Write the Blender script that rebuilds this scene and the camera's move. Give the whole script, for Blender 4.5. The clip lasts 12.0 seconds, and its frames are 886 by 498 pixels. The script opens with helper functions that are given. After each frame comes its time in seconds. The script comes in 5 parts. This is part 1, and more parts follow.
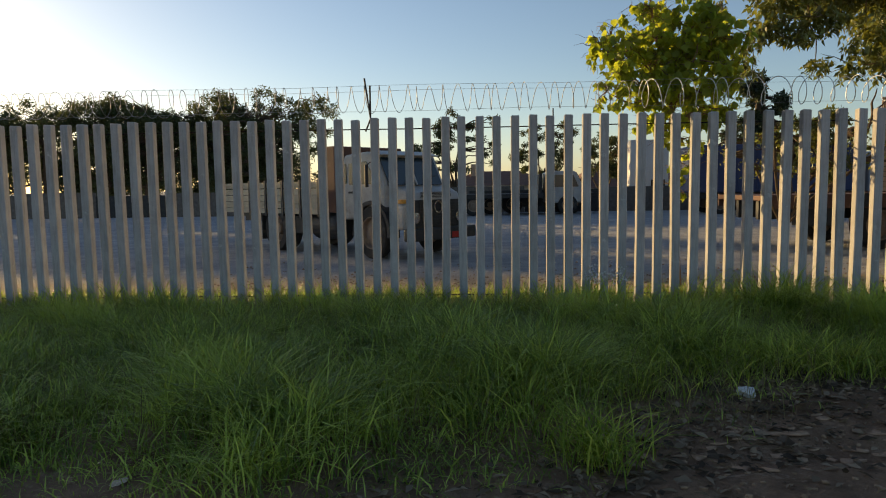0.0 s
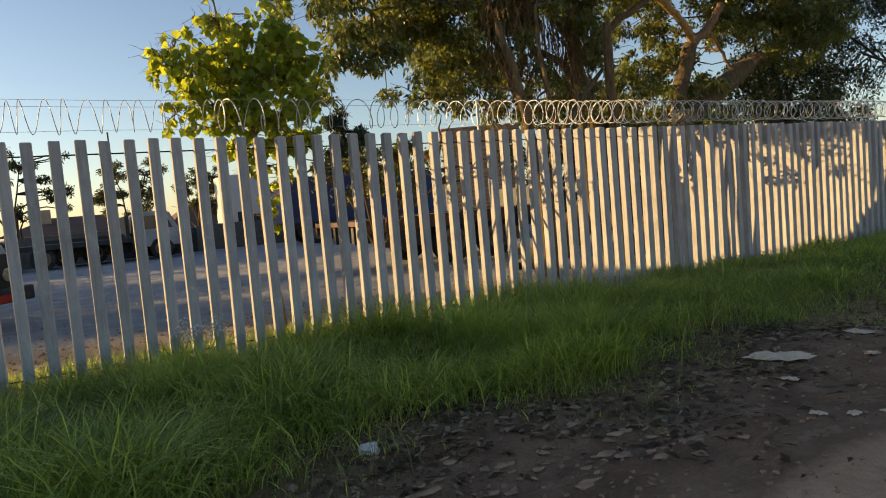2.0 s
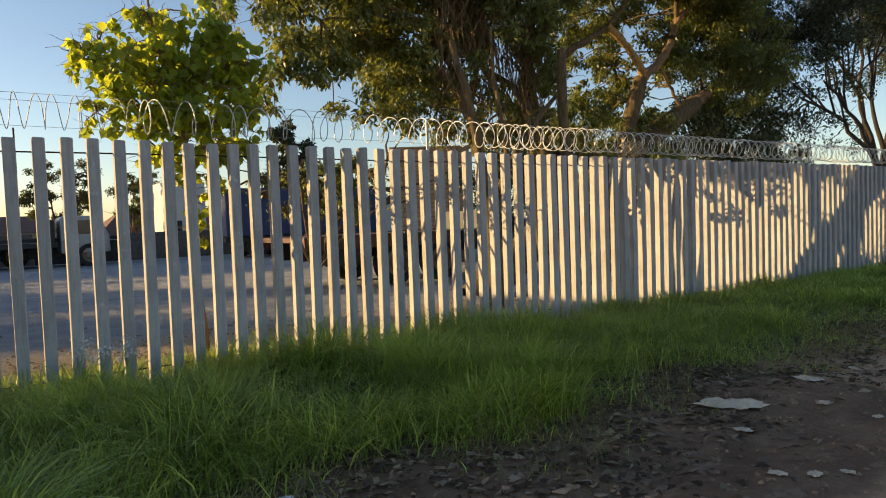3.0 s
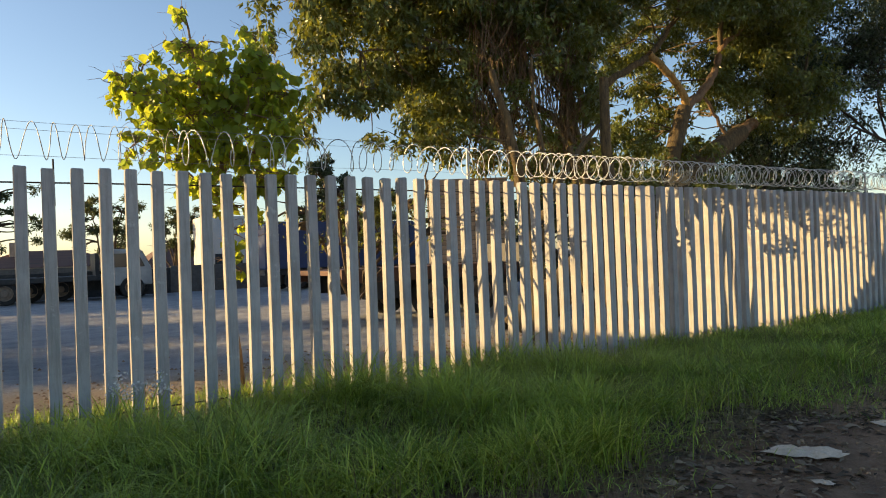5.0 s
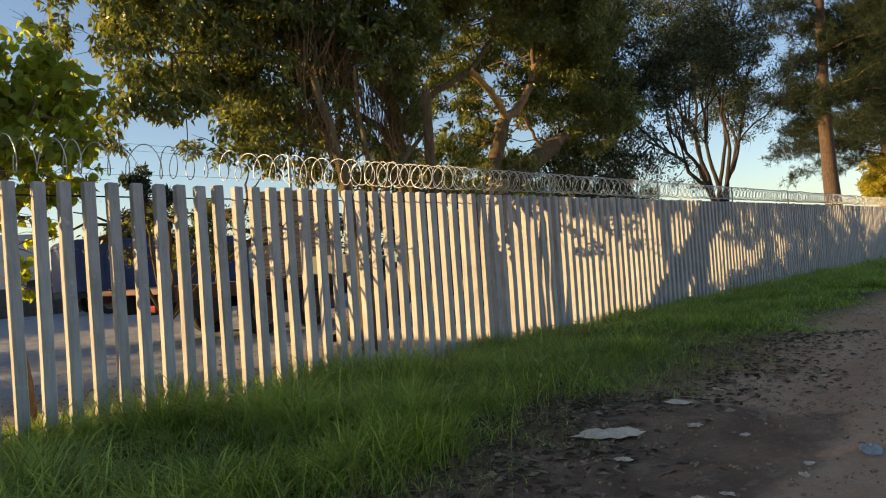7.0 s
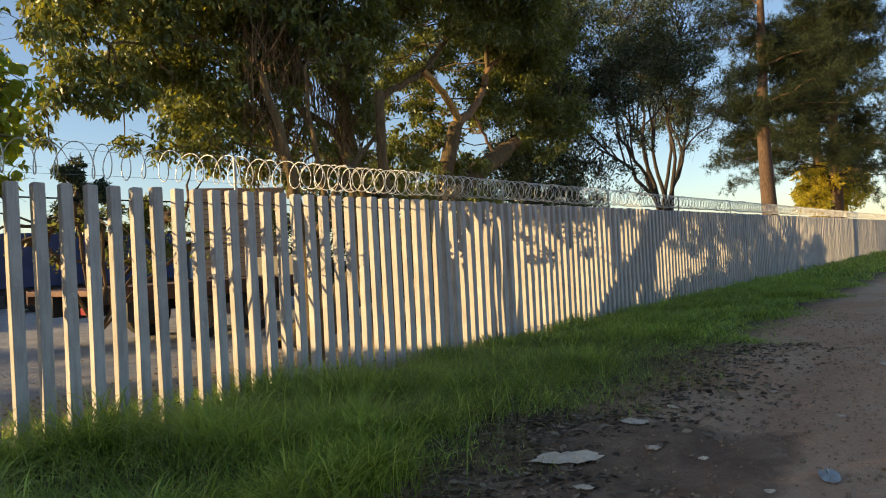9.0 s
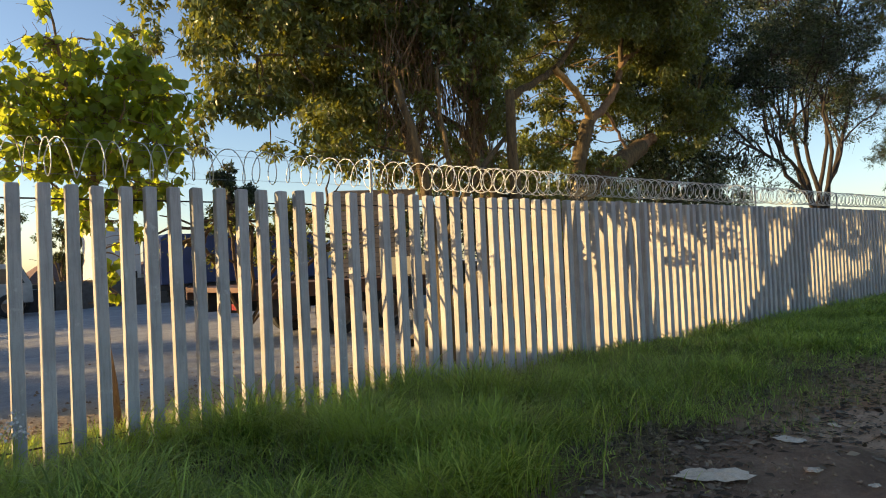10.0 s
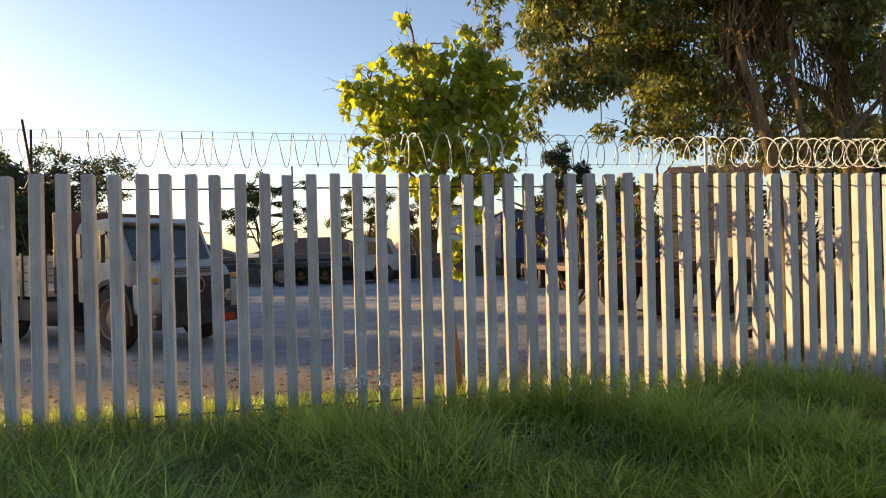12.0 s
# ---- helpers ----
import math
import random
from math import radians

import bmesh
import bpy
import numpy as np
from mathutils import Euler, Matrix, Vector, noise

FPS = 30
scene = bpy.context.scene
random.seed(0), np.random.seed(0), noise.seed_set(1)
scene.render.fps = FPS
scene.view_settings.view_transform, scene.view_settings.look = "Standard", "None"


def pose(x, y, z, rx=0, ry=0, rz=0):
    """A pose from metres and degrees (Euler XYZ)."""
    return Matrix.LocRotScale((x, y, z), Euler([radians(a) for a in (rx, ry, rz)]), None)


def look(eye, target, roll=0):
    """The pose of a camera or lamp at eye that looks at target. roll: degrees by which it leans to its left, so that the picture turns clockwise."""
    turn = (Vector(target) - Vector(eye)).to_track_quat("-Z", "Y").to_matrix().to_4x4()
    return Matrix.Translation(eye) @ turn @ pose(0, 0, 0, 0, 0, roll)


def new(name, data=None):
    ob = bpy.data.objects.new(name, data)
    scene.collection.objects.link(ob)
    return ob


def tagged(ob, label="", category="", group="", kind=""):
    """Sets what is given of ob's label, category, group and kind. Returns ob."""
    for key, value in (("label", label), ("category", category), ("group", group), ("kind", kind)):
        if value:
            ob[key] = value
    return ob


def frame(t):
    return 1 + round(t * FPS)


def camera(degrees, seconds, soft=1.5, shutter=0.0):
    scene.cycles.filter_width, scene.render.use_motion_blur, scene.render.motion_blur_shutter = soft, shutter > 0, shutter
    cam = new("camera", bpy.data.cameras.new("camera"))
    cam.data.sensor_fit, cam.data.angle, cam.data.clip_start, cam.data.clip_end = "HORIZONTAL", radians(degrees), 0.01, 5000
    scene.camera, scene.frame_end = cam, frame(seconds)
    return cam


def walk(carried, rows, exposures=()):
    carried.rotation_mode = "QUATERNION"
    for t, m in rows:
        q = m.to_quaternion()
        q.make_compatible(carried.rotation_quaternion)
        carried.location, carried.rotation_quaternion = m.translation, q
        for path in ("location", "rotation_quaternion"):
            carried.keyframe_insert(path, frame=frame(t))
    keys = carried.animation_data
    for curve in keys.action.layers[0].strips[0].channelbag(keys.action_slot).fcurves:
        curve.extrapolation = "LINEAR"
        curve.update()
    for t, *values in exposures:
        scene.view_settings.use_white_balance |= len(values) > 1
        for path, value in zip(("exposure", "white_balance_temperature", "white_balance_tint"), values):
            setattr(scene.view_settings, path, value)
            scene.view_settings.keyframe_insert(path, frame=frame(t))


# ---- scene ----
cam = camera(66.8, 12.0, 1.05)

PATH = [
    (0, (-0.839, -7.657, 1.425), (-0.929, -5.668, 1.238), -0.9),
    (0.5, (-0.788, -7.459, 1.395), (-0.489, -5.488, 1.236), -3.0),
    (1, (-0.709, -7.234, 1.391), (-0.247, -5.290, 1.308), -1.9),
    (1.5, (-0.591, -6.968, 1.389), (0.174, -5.126, 1.237), -1.6),
    (2, (-0.468, -6.717, 1.396), (0.533, -4.991, 1.255), -4.9),
    (2.5, (-0.306, -6.534, 1.414), (0.826, -4.888, 1.313), -1.8),
    (4.3, (-0.183, -6.129, 1.427), (0.983, -4.505, 1.367), -3.0),
    (4.5, (-0.172, -6.109, 1.439), (0.936, -4.445, 1.399), -3.2),
    (5, (-0.137, -6.151, 1.406), (0.921, -4.454, 1.417), -2.1),
    (5.5, (-0.116, -6.159, 1.397), (0.960, -4.473, 1.396), -2.7),
    (6, (-0.110, -6.159, 1.378), (1.037, -4.521, 1.383), -2.2),
    (6.5, (-0.075, -6.190, 1.370), (1.211, -4.658, 1.399), -2.9),
    (7, (-0.022, -6.186, 1.341), (1.413, -4.794, 1.366), -3.9),
    (7.5, (0.115, -6.178, 1.360), (1.652, -4.899, 1.316), -5.2),
    (9.3, (0.103, -5.945, 1.462), (1.621, -4.647, 1.498), -2.1),
    (9.5, (0.101, -5.925, 1.462), (1.543, -4.539, 1.498), -2.1),
    (10, (0.123, -5.916, 1.470), (1.396, -4.374, 1.501), -2.6),
    (10.5, (0.126, -5.915, 1.465), (1.228, -4.247, 1.497), -2.1),
    (11, (0.172, -5.965, 1.478), (1.011, -4.150, 1.512), -1.9),
    (11.5, (0.191, -5.986, 1.501), (0.749, -4.066, 1.511), -1.9),
    (12, (0.166, -5.951, 1.533), (0.572, -3.993, 1.528), -1.4),
]
EXPOSURES = [(0.0, 0.58, 6950, 14), (1.0, 0.79, 7100, 15), (2.0, 0.93, 7200, 17), (4.5, 1.17, 6800, 14), (7.5, 1.08, 7050, 16), (9.5, 1.2, 6780, 15), (12.0, 1.3, 7150, 20)]
walk(cam, [(t, look(eye, target, roll)) for t, eye, target, roll in PATH], EXPOSURES)


# ---------------------------------------------------------------- sky and sun
SUN_AZ = 53.0      # degrees to the left of the fence's normal, behind the fence
SUN_EL = 10.0
sun_way = Vector((-math.sin(radians(SUN_AZ)) * math.cos(radians(SUN_EL)),
                  math.cos(radians(SUN_AZ)) * math.cos(radians(SUN_EL)), math.sin(radians(SUN_EL))))
world = bpy.data.worlds.new("evening_sky")
scene.world = world
world.use_nodes = True
wn = world.node_tree.nodes
sky = wn.new("ShaderNodeTexSky")
sky.sky_type = "NISHITA"
sky.sun_disc = False
sky.sun_elevation = radians(SUN_EL)
sky.sun_rotation = radians(-SUN_AZ)
sky.air_density, sky.dust_density, sky.ozone_density = 0.9, 0.6, 1.9
wn["Background"].inputs["Strength"].default_value = 0.108
world.node_tree.links.new(sky.outputs[0], wn["Background"].inputs["Color"])
sun_data = bpy.data.lights.new("sun", "SUN")
sun_data.energy, sun_data.angle, sun_data.color = 4.4, radians(0.6), (1.0, 0.715, 0.32)
sun = new("sun", sun_data)
sun.matrix_world = look(sun_way * 60, (0, 0, 0))

# ---------------------------------------------------------------- materials


def nodes_of(name):
    m = bpy.data.materials.new(name)
    m.use_nodes = True
    nt = m.node_tree
    return m, nt, nt.nodes["Principled BSDF"], nt.links


def noise_node(nt, coord, scale, detail=6.0, rough=0.6, stretch=None):
    n = nt.nodes.new("ShaderNodeTexNoise")
    n.inputs["Scale"].default_value, n.inputs["Detail"].default_value, n.inputs["Roughness"].default_value = scale, detail, rough
    if stretch:
        mp = nt.nodes.new("ShaderNodeMapping")
        mp.inputs["Scale"].default_value = stretch
        nt.links.new(coord, mp.inputs["Vector"])
        coord = mp.outputs[0]
    nt.links.new(coord, n.inputs["Vector"])
    return n.outputs["Fac"]


def ramp(nt, fac, lo, hi, c0=(0, 0, 0), c1=(1, 1, 1)):
    r = nt.nodes.new("ShaderNodeValToRGB")
    r.color_ramp.elements[0].position, r.color_ramp.elements[1].position = lo, hi
    r.color_ramp.elements[0].color, r.color_ramp.elements[1].color = (*c0, 1), (*c1, 1)
    nt.links.new(fac, r.inputs[0])
    return r.outputs[0]


def mix(nt, fac, a, b, blend="MIX"):
    n = nt.nodes.new("ShaderNodeMix")
    n.data_type, n.blend_type = "RGBA", blend
    for socket, value in ((n.inputs[0], fac), (n.inputs[6], a), (n.inputs[7], b)):
        if isinstance(value, (int, float)):
            socket.default_value = value
        elif isinstance(value, tuple):
            socket.default_value = (*value, 1)
        else:
            nt.links.new(value, socket)
    return n.outputs[2]


def bump(nt, bsdf, height, strength, dist):
    b = nt.nodes.new("ShaderNodeBump")
    b.inputs["Strength"].default_value, b.inputs["Distance"].default_value = strength, dist
    nt.links.new(height, b.inputs["Height"])
    nt.links.new(b.outputs[0], bsdf.inputs["Normal"])


def surface(name, c0, c1, stain=None, scale=6.0, fine=60.0, rough=0.8, metal=0.0, relief=0.3, dist=0.004, stretch=None, vary=0.0):
    """A painted, wooden, metal or mineral surface: two colours in patches, stains and a fine grain."""
    m, nt, b, links = nodes_of(name)
    co = nt.nodes.new("ShaderNodeTexCoord").outputs["Object"]
    col = mix(nt, ramp(nt, noise_node(nt, co, scale, stretch=stretch), 0.35, 0.65), c0, c1)
    grain = noise_node(nt, co, fine, 4, 0.7)
    col = mix(nt, ramp(nt, grain, 0.3, 0.7), col, mix(nt, 1.0, col, (0.72, 0.72, 0.72), "MULTIPLY"))
    if stain:
        col = mix(nt, ramp(nt, noise_node(nt, co, scale * 0.6, 8, 0.7, stretch), 0.56, 0.72), col, stain)
    if vary:
        info = nt.nodes.new("ShaderNodeObjectInfo").outputs["Random"]
        col = mix(nt, ramp(nt, info, 0.0, 1.0, (vary, vary, vary), (0, 0, 0)), col, mix(nt, 1.0, col, (0.55, 0.53, 0.5), "MULTIPLY"))
    links.new(col, b.inputs["Base Color"])
    b.inputs["Roughness"].default_value, b.inputs["Metallic"].default_value = rough, metal
    bump(nt, b, grain, relief, dist)
    return m


def leaf_material(name, dark, light, back, through_share=0.45, rough=0.5, patches=None, gloss=0.4):
    """Thin leaves: gloss on top, light let through, a colour of its own for each leaf."""
    m, nt, b, links = nodes_of(name)
    rnd = nt.nodes.new("ShaderNodeNewGeometry").outputs["Random Per Island"]
    col = mix(nt, ramp(nt, rnd, 0.34, 0.95), dark, light)
    if patches:
        place = nt.nodes.new("ShaderNodeNewGeometry").outputs["Position"]
        col = mix(nt, ramp(nt, noise_node(nt, place, 0.9, 4, 0.6), 0.48, 0.66, (0, 0, 0), (0.8, 0.8, 0.8)), col, patches)
        col = mix(nt, ramp(nt, noise_node(nt, place, 3.5, 4, 0.6), 0.35, 0.6, (0.7, 0.7, 0.7), (0, 0, 0)), col, dark)
    links.new(col, b.inputs["Base Color"])
    b.inputs["Roughness"].default_value = rough
    b.inputs["Specular IOR Level"].default_value = gloss
    tr = nt.nodes.new("ShaderNodeBsdfTranslucent")
    links.new(mix(nt, ramp(nt, rnd, 0.0, 1.0), back, light), tr.inputs["Color"])
    ms = nt.nodes.new("ShaderNodeMixShader")
    ms.inputs[0].default_value = through_share
    links.new(b.outputs[0], ms.inputs[1])
    links.new(tr.outputs[0], ms.inputs[2])
    links.new(ms.outputs[0], nt.nodes["Material Output"].inputs["Surface"])
    return m


def ground_material():
    m, nt, b, links = nodes_of("earth")
    geo = nt.nodes.new("ShaderNodeNewGeometry").outputs["Position"]
    sep = nt.nodes.new("ShaderNodeSeparateXYZ")
    links.new(geo, sep.inputs[0])
    big, mid, fine = noise_node(nt, geo, 0.35, 5), noise_node(nt, geo, 2.2, 8, 0.7), noise_node(nt, geo, 28, 6, 0.75)

    def side(axis, lo, hi, wobble=1.0):
        a = nt.nodes.new("ShaderNodeMath")
        a.operation = "MULTIPLY_ADD"
        links.new(mid, a.inputs[0])
        a.inputs[1].default_value = wobble
        links.new(sep.outputs[axis], a.inputs[2])
        r = nt.nodes.new("ShaderNodeMapRange")
        r.inputs["From Min"].default_value, r.inputs["From Max"].default_value = lo + wobble * 0.5, hi + wobble * 0.5
        links.new(a.outputs[0], r.inputs["Value"])
        return r.outputs[0]

    dirt = mix(nt, ramp(nt, mid, 0.36, 0.62), (0.68, 0.41, 0.25), (0.86, 0.59, 0.4))
    dirt = mix(nt, ramp(nt, big, 0.42, 0.58), dirt, (0.72, 0.41, 0.24))
    damp = mix(nt, ramp(nt, mid, 0.4, 0.7), (0.24, 0.135, 0.078), (0.46, 0.29, 0.18))
    road = mix(nt, side(1, -4.98, -4.84, 0.6), dirt, damp)
    road = mix(nt, side(0, 5.3, 5.5, 0.9), road, mix(nt, 0.85, road, dirt))
    crust = ramp(nt, noise_node(nt, geo, 3.0, 9, 0.75, (0.6, 1.3, 1.0)), 0.58, 0.61)
    road = mix(nt, mix(nt, 0.5, (0, 0, 0), crust), road, (0.52, 0.37, 0.27))
    soil = mix(nt, ramp(nt, mid, 0.35, 0.65), (0.06, 0.044, 0.024), (0.15, 0.105, 0.055))
    col = mix(nt, side(1, -3.4, -2.7, 1.4), road, soil)
    gravel = mix(nt, ramp(nt, mid, 0.3, 0.7), (0.26, 0.27, 0.29), (0.43, 0.44, 0.46))
    gravel = mix(nt, ramp(nt, noise_node(nt, geo, 0.5, 7, 0.7, (0.5, 2.0, 1.0)), 0.5, 0.62, (0, 0, 0), (0.6, 0.6, 0.6)), gravel, (0.5, 0.5, 0.5))
    gravel = mix(nt, ramp(nt, fine, 0.55, 0.75), gravel, (0.56, 0.54, 0.52))
    ochre = mix(nt, ramp(nt, fine, 0.3, 0.7), (0.36, 0.27, 0.18), (0.54, 0.43, 0.31))
    yard = mix(nt, side(1, 2.2, 3.4, 1.0), ochre, gravel)
    col = mix(nt, side(1, 0.2, 0.7, 0.5), col, yard)
    col = mix(nt, ramp(nt, fine, 0.35, 0.6, (0.5, 0.5, 0.5), (0, 0, 0)), col, mix(nt, 1.0, col, (0.6, 0.6, 0.6), "MULTIPLY"))
    links.new(col, b.inputs["Base Color"])
    b.inputs["Roughness"].default_value = 0.9
    add = nt.nodes.new("ShaderNodeMath")
    add.operation = "ADD"
    links.new(mid, add.inputs[0])
    links.new(fine, add.inputs[1])
    bump(nt, b, add.outputs[0], 1.0, 0.06)
    return m


def concrete_material():
    m, nt, b, links = nodes_of("cast_concrete")
    co = nt.nodes.new("ShaderNodeTexCoord").outputs["Object"]
    info = nt.nodes.new("ShaderNodeObjectInfo").outputs["Random"]
    off = nt.nodes.new("ShaderNodeVectorMath")
    off.operation = "ADD"
    links.new(co, off.inputs[0])
    scl = nt.nodes.new("ShaderNodeVectorMath")
    scl.operation = "SCALE"
    scl.inputs[0].default_value = (13.0, 29.0, 41.0)
    links.new(info, scl.inputs["Scale"])
    links.new(scl.outputs[0], off.inputs[1])
    p = off.outputs[0]
    patch = noise_node(nt, p, 3.0, 7, 0.65)
    streak = noise_node(nt, p, 5.0, 6, 0.7, (7.0, 7.0, 0.6))
    pores = noise_node(nt, p, 120.0, 3, 0.6)
    col = mix(nt, ramp(nt, patch, 0.3, 0.7), (0.37, 0.36, 0.36), (0.51, 0.5, 0.498))
    col = mix(nt, ramp(nt, streak, 0.46, 0.66, (0, 0, 0), (0.6, 0.6, 0.6)), col, (0.27, 0.262, 0.25))
    col = mix(nt, ramp(nt, noise_node(nt, p, 9.0, 8, 0.75), 0.6, 0.68, (0, 0, 0), (0.6, 0.6, 0.6)), col, (0.64, 0.635, 0.62))
    col = mix(nt, ramp(nt, pores, 0.25, 0.45, (0.5, 0.5, 0.5), (0, 0, 0)), col, (0.3, 0.297, 0.29))
    col = mix(nt, ramp(nt, info, 0.0, 1.0, (0.4, 0.4, 0.4), (0, 0, 0)), col, mix(nt, 1.0, col, (0.66, 0.65, 0.63), "MULTIPLY"))
    # darker grey towards the upper ends, with an uneven edge
    sep = nt.nodes.new("ShaderNodeSeparateXYZ")
    links.new(co, sep.inputs[0])
    ma = nt.nodes.new("ShaderNodeMath")
    ma.operation = "MULTIPLY_ADD"
    links.new(patch, ma.inputs[0])
    ma.inputs[1].default_value = 0.5
    links.new(sep.outputs[2], ma.inputs[2])
    col = mix(nt, ramp(nt, ma.outputs[0], 2.1, 2.5, (0, 0, 0), (0.75, 0.75, 0.75)), col, (0.2, 0.197, 0.19))
    links.new(col, b.inputs["Base Color"])
    b.inputs["Roughness"].default_value = 0.95
    b.inputs["Specular IOR Level"].default_value = 0.08
    bump(nt, b, mix(nt, 0.5, pores, patch), 0.35, 0.004)
    return m


def bark_material(name, c0, c1):
    m, nt, b, links = nodes_of(name)
    co = nt.nodes.new("ShaderNodeTexCoord").outputs["Object"]
    ridges = noise_node(nt, co, 9.0, 8, 0.75, (2.2, 2.2, 0.5))
    links.new(mix(nt, ramp(nt, ridges, 0.35, 0.65), c0, c1), b.inputs["Base Color"])
    b.inputs["Roughness"].default_value = 0.92
    bump(nt, b, ridges, 0.9, 0.03)
    return m


EARTH, CONCRETE = ground_material(), concrete_material()
STEEL = surface("black_steel", (0.03, 0.028, 0.027), (0.06, 0.045, 0.035), (0.11, 0.055, 0.03), 20, 150, 0.6, 0.6)
# galvanised wire made paler: the coils' sunlit sparkle is put into the colour
WIRE = surface("sunlit_galvanised_wire", (0.82, 0.82, 0.8), (0.68, 0.68, 0.66), None, 12, 200, 0.45, 0.3, 0.1)
GREY_PIPE = surface("galvanised_pipe", (0.42, 0.43, 0.43), (0.3, 0.31, 0.31), (0.25, 0.18, 0.12), 10, 120, 0.5, 0.6)
WHITE_PAINT = surface("faded_white_paint", (0.36, 0.36, 0.35), (0.52, 0.51, 0.49), (0.16, 0.14, 0.11), 2.5, 60, 0.42, 0.0, 0.1)
DARK_TRIM = surface("dark_trim", (0.02, 0.02, 0.022), (0.045, 0.043, 0.04), (0.09, 0.075, 0.06), 5, 80, 0.6)
RUBBER = surface("tyre_rubber", (0.02, 0.02, 0.02), (0.04, 0.038, 0.035), (0.13, 0.105, 0.08), 6, 90, 0.85)
RIM = surface("dusty_rim", (0.26, 0.18, 0.13), (0.36, 0.28, 0.21), (0.14, 0.08, 0.05), 8, 90, 0.6, 0.2)
RUST = surface("rust_red_steel", (0.17, 0.075, 0.045), (0.12, 0.055, 0.035), (0.24, 0.13, 0.08), 3, 60, 0.75)
BOARD = surface("cream_board", (0.55, 0.47, 0.33), (0.66, 0.58, 0.42), (0.3, 0.22, 0.14), 4, 70, 0.75, stretch=(0.4, 3, 3), vary=0.5)
RED_LAMP = surface("red_plastic", (0.4, 0.02, 0.015), (0.5, 0.03, 0.02), None, 8, 60, 0.3)
AMBER = surface("amber_plastic", (0.7, 0.3, 0.04), (0.75, 0.36, 0.05), None, 8, 60, 0.3)
CHROME = surface("dull_chrome", (0.6, 0.6, 0.6), (0.5, 0.5, 0.5), None, 8, 60, 0.25, 0.9, 0.05)
BLUE_TARP = surface("blue_tarpaulin", (0.026, 0.045, 0.12), (0.04, 0.065, 0.17), (0.07, 0.085, 0.13), 1.5, 25, 0.55)
TILE_RED = surface("clay_tile", (0.17, 0.085, 0.06), (0.12, 0.06, 0.045), (0.07, 0.05, 0.04), 1.2, 30, 0.85, stretch=(1, 3, 3))
PLASTER = surface("plaster", (0.5, 0.42, 0.33), (0.6, 0.52, 0.42), (0.36, 0.28, 0.2), 0.8, 30, 0.9)
PALE_WALL = surface("pale_paint", (0.62, 0.63, 0.64), (0.7, 0.7, 0.7), (0.45, 0.44, 0.42), 0.8, 30, 0.8)
BRICK = surface("tan_brick", (0.55, 0.37, 0.25), (0.68, 0.49, 0.35), (0.38, 0.22, 0.14), 6, 60, 0.9, vary=0.6)
MORTAR = surface("mortar", (0.15, 0.12, 0.1), (0.22, 0.19, 0.16), None, 6, 60, 0.95)
PAPER = surface("grimy_paper", (0.6, 0.48, 0.36), (0.74, 0.61, 0.47), (0.36, 0.26, 0.17), 6, 80, 0.85)
GREY_PLASTIC = surface("blue_grey_plastic", (0.27, 0.29, 0.29), (0.36, 0.38, 0.38), None, 8, 60, 0.5)
CLOD = surface("clods", (0.26, 0.16, 0.095), (0.4, 0.27, 0.17), None, 9, 70, 0.95, vary=0.4)
MUD = surface("dried_mud", (0.36, 0.22, 0.14), (0.56, 0.37, 0.24), None, 5, 70, 0.95)
STRAW = surface("dry_debris", (0.5, 0.4, 0.24), (0.62, 0.5, 0.32), None, 20, 90, 0.9)
LITTER = leaf_material("dead_leaf", (0.05, 0.034, 0.022), (0.36, 0.27, 0.18), (0.3, 0.2, 0.1), 0.15, 0.7, None, 0.3)
BARK_BROWN = bark_material("brown_bark", (0.04, 0.027, 0.018), (0.125, 0.085, 0.05))
BARK_TAN = bark_material("tan_bark", (0.14, 0.085, 0.046), (0.27, 0.175, 0.1))
BARK_OCHRE = bark_material("ochre_bark", (0.045, 0.031, 0.017), (0.17, 0.12, 0.055))
# lighter ochre bark: sunlight on the limbs is put into its colour
BARK_SUNLIT = bark_material("sunlit_ochre_bark", (0.2, 0.12, 0.04), (0.46, 0.3, 0.11))
BARK_DRY = bark_material("dry_twig_bark", (0.1, 0.065, 0.035), (0.26, 0.18, 0.1))
# darker copy for the left loops, painting them backlit against the sky
LOOP_STEEL = surface("backlit_wire", (0.22, 0.22, 0.22), (0.32, 0.32, 0.32), None, 12, 200, 0.55, 0.5, 0.1)
BARK_DARK = bark_material("dark_bark", (0.018, 0.014, 0.011), (0.06, 0.045, 0.033))
BARK_PINE = bark_material("pine_bark", (0.04, 0.026, 0.019), (0.13, 0.08, 0.052))
LEAF_YOUNG = leaf_material("broad_leaf", (0.07, 0.13, 0.02), (0.3, 0.38, 0.055), (0.7, 0.74, 0.055), 0.6, 0.45)
LEAF_BIG = leaf_material("narrow_leaf", (0.007, 0.016, 0.006), (0.2, 0.25, 0.08), (0.58, 0.56, 0.04), 0.28, 0.4, None, 0.42)
LEAF_DARK = leaf_material("dark_leaf", (0.007, 0.018, 0.008), (0.095, 0.13, 0.06), (0.15, 0.18, 0.03), 0.17, 0.42, None, 0.35)
LEAF_FAR = leaf_material("far_leaf", (0.03, 0.05, 0.02), (0.1, 0.12, 0.045), (0.15, 0.17, 0.04), 0.35, 0.6)
LEAF_GOLD = leaf_material("golden_leaf", (0.2, 0.2, 0.02), (0.5, 0.4, 0.04), (0.85, 0.68, 0.05), 0.55, 0.5)
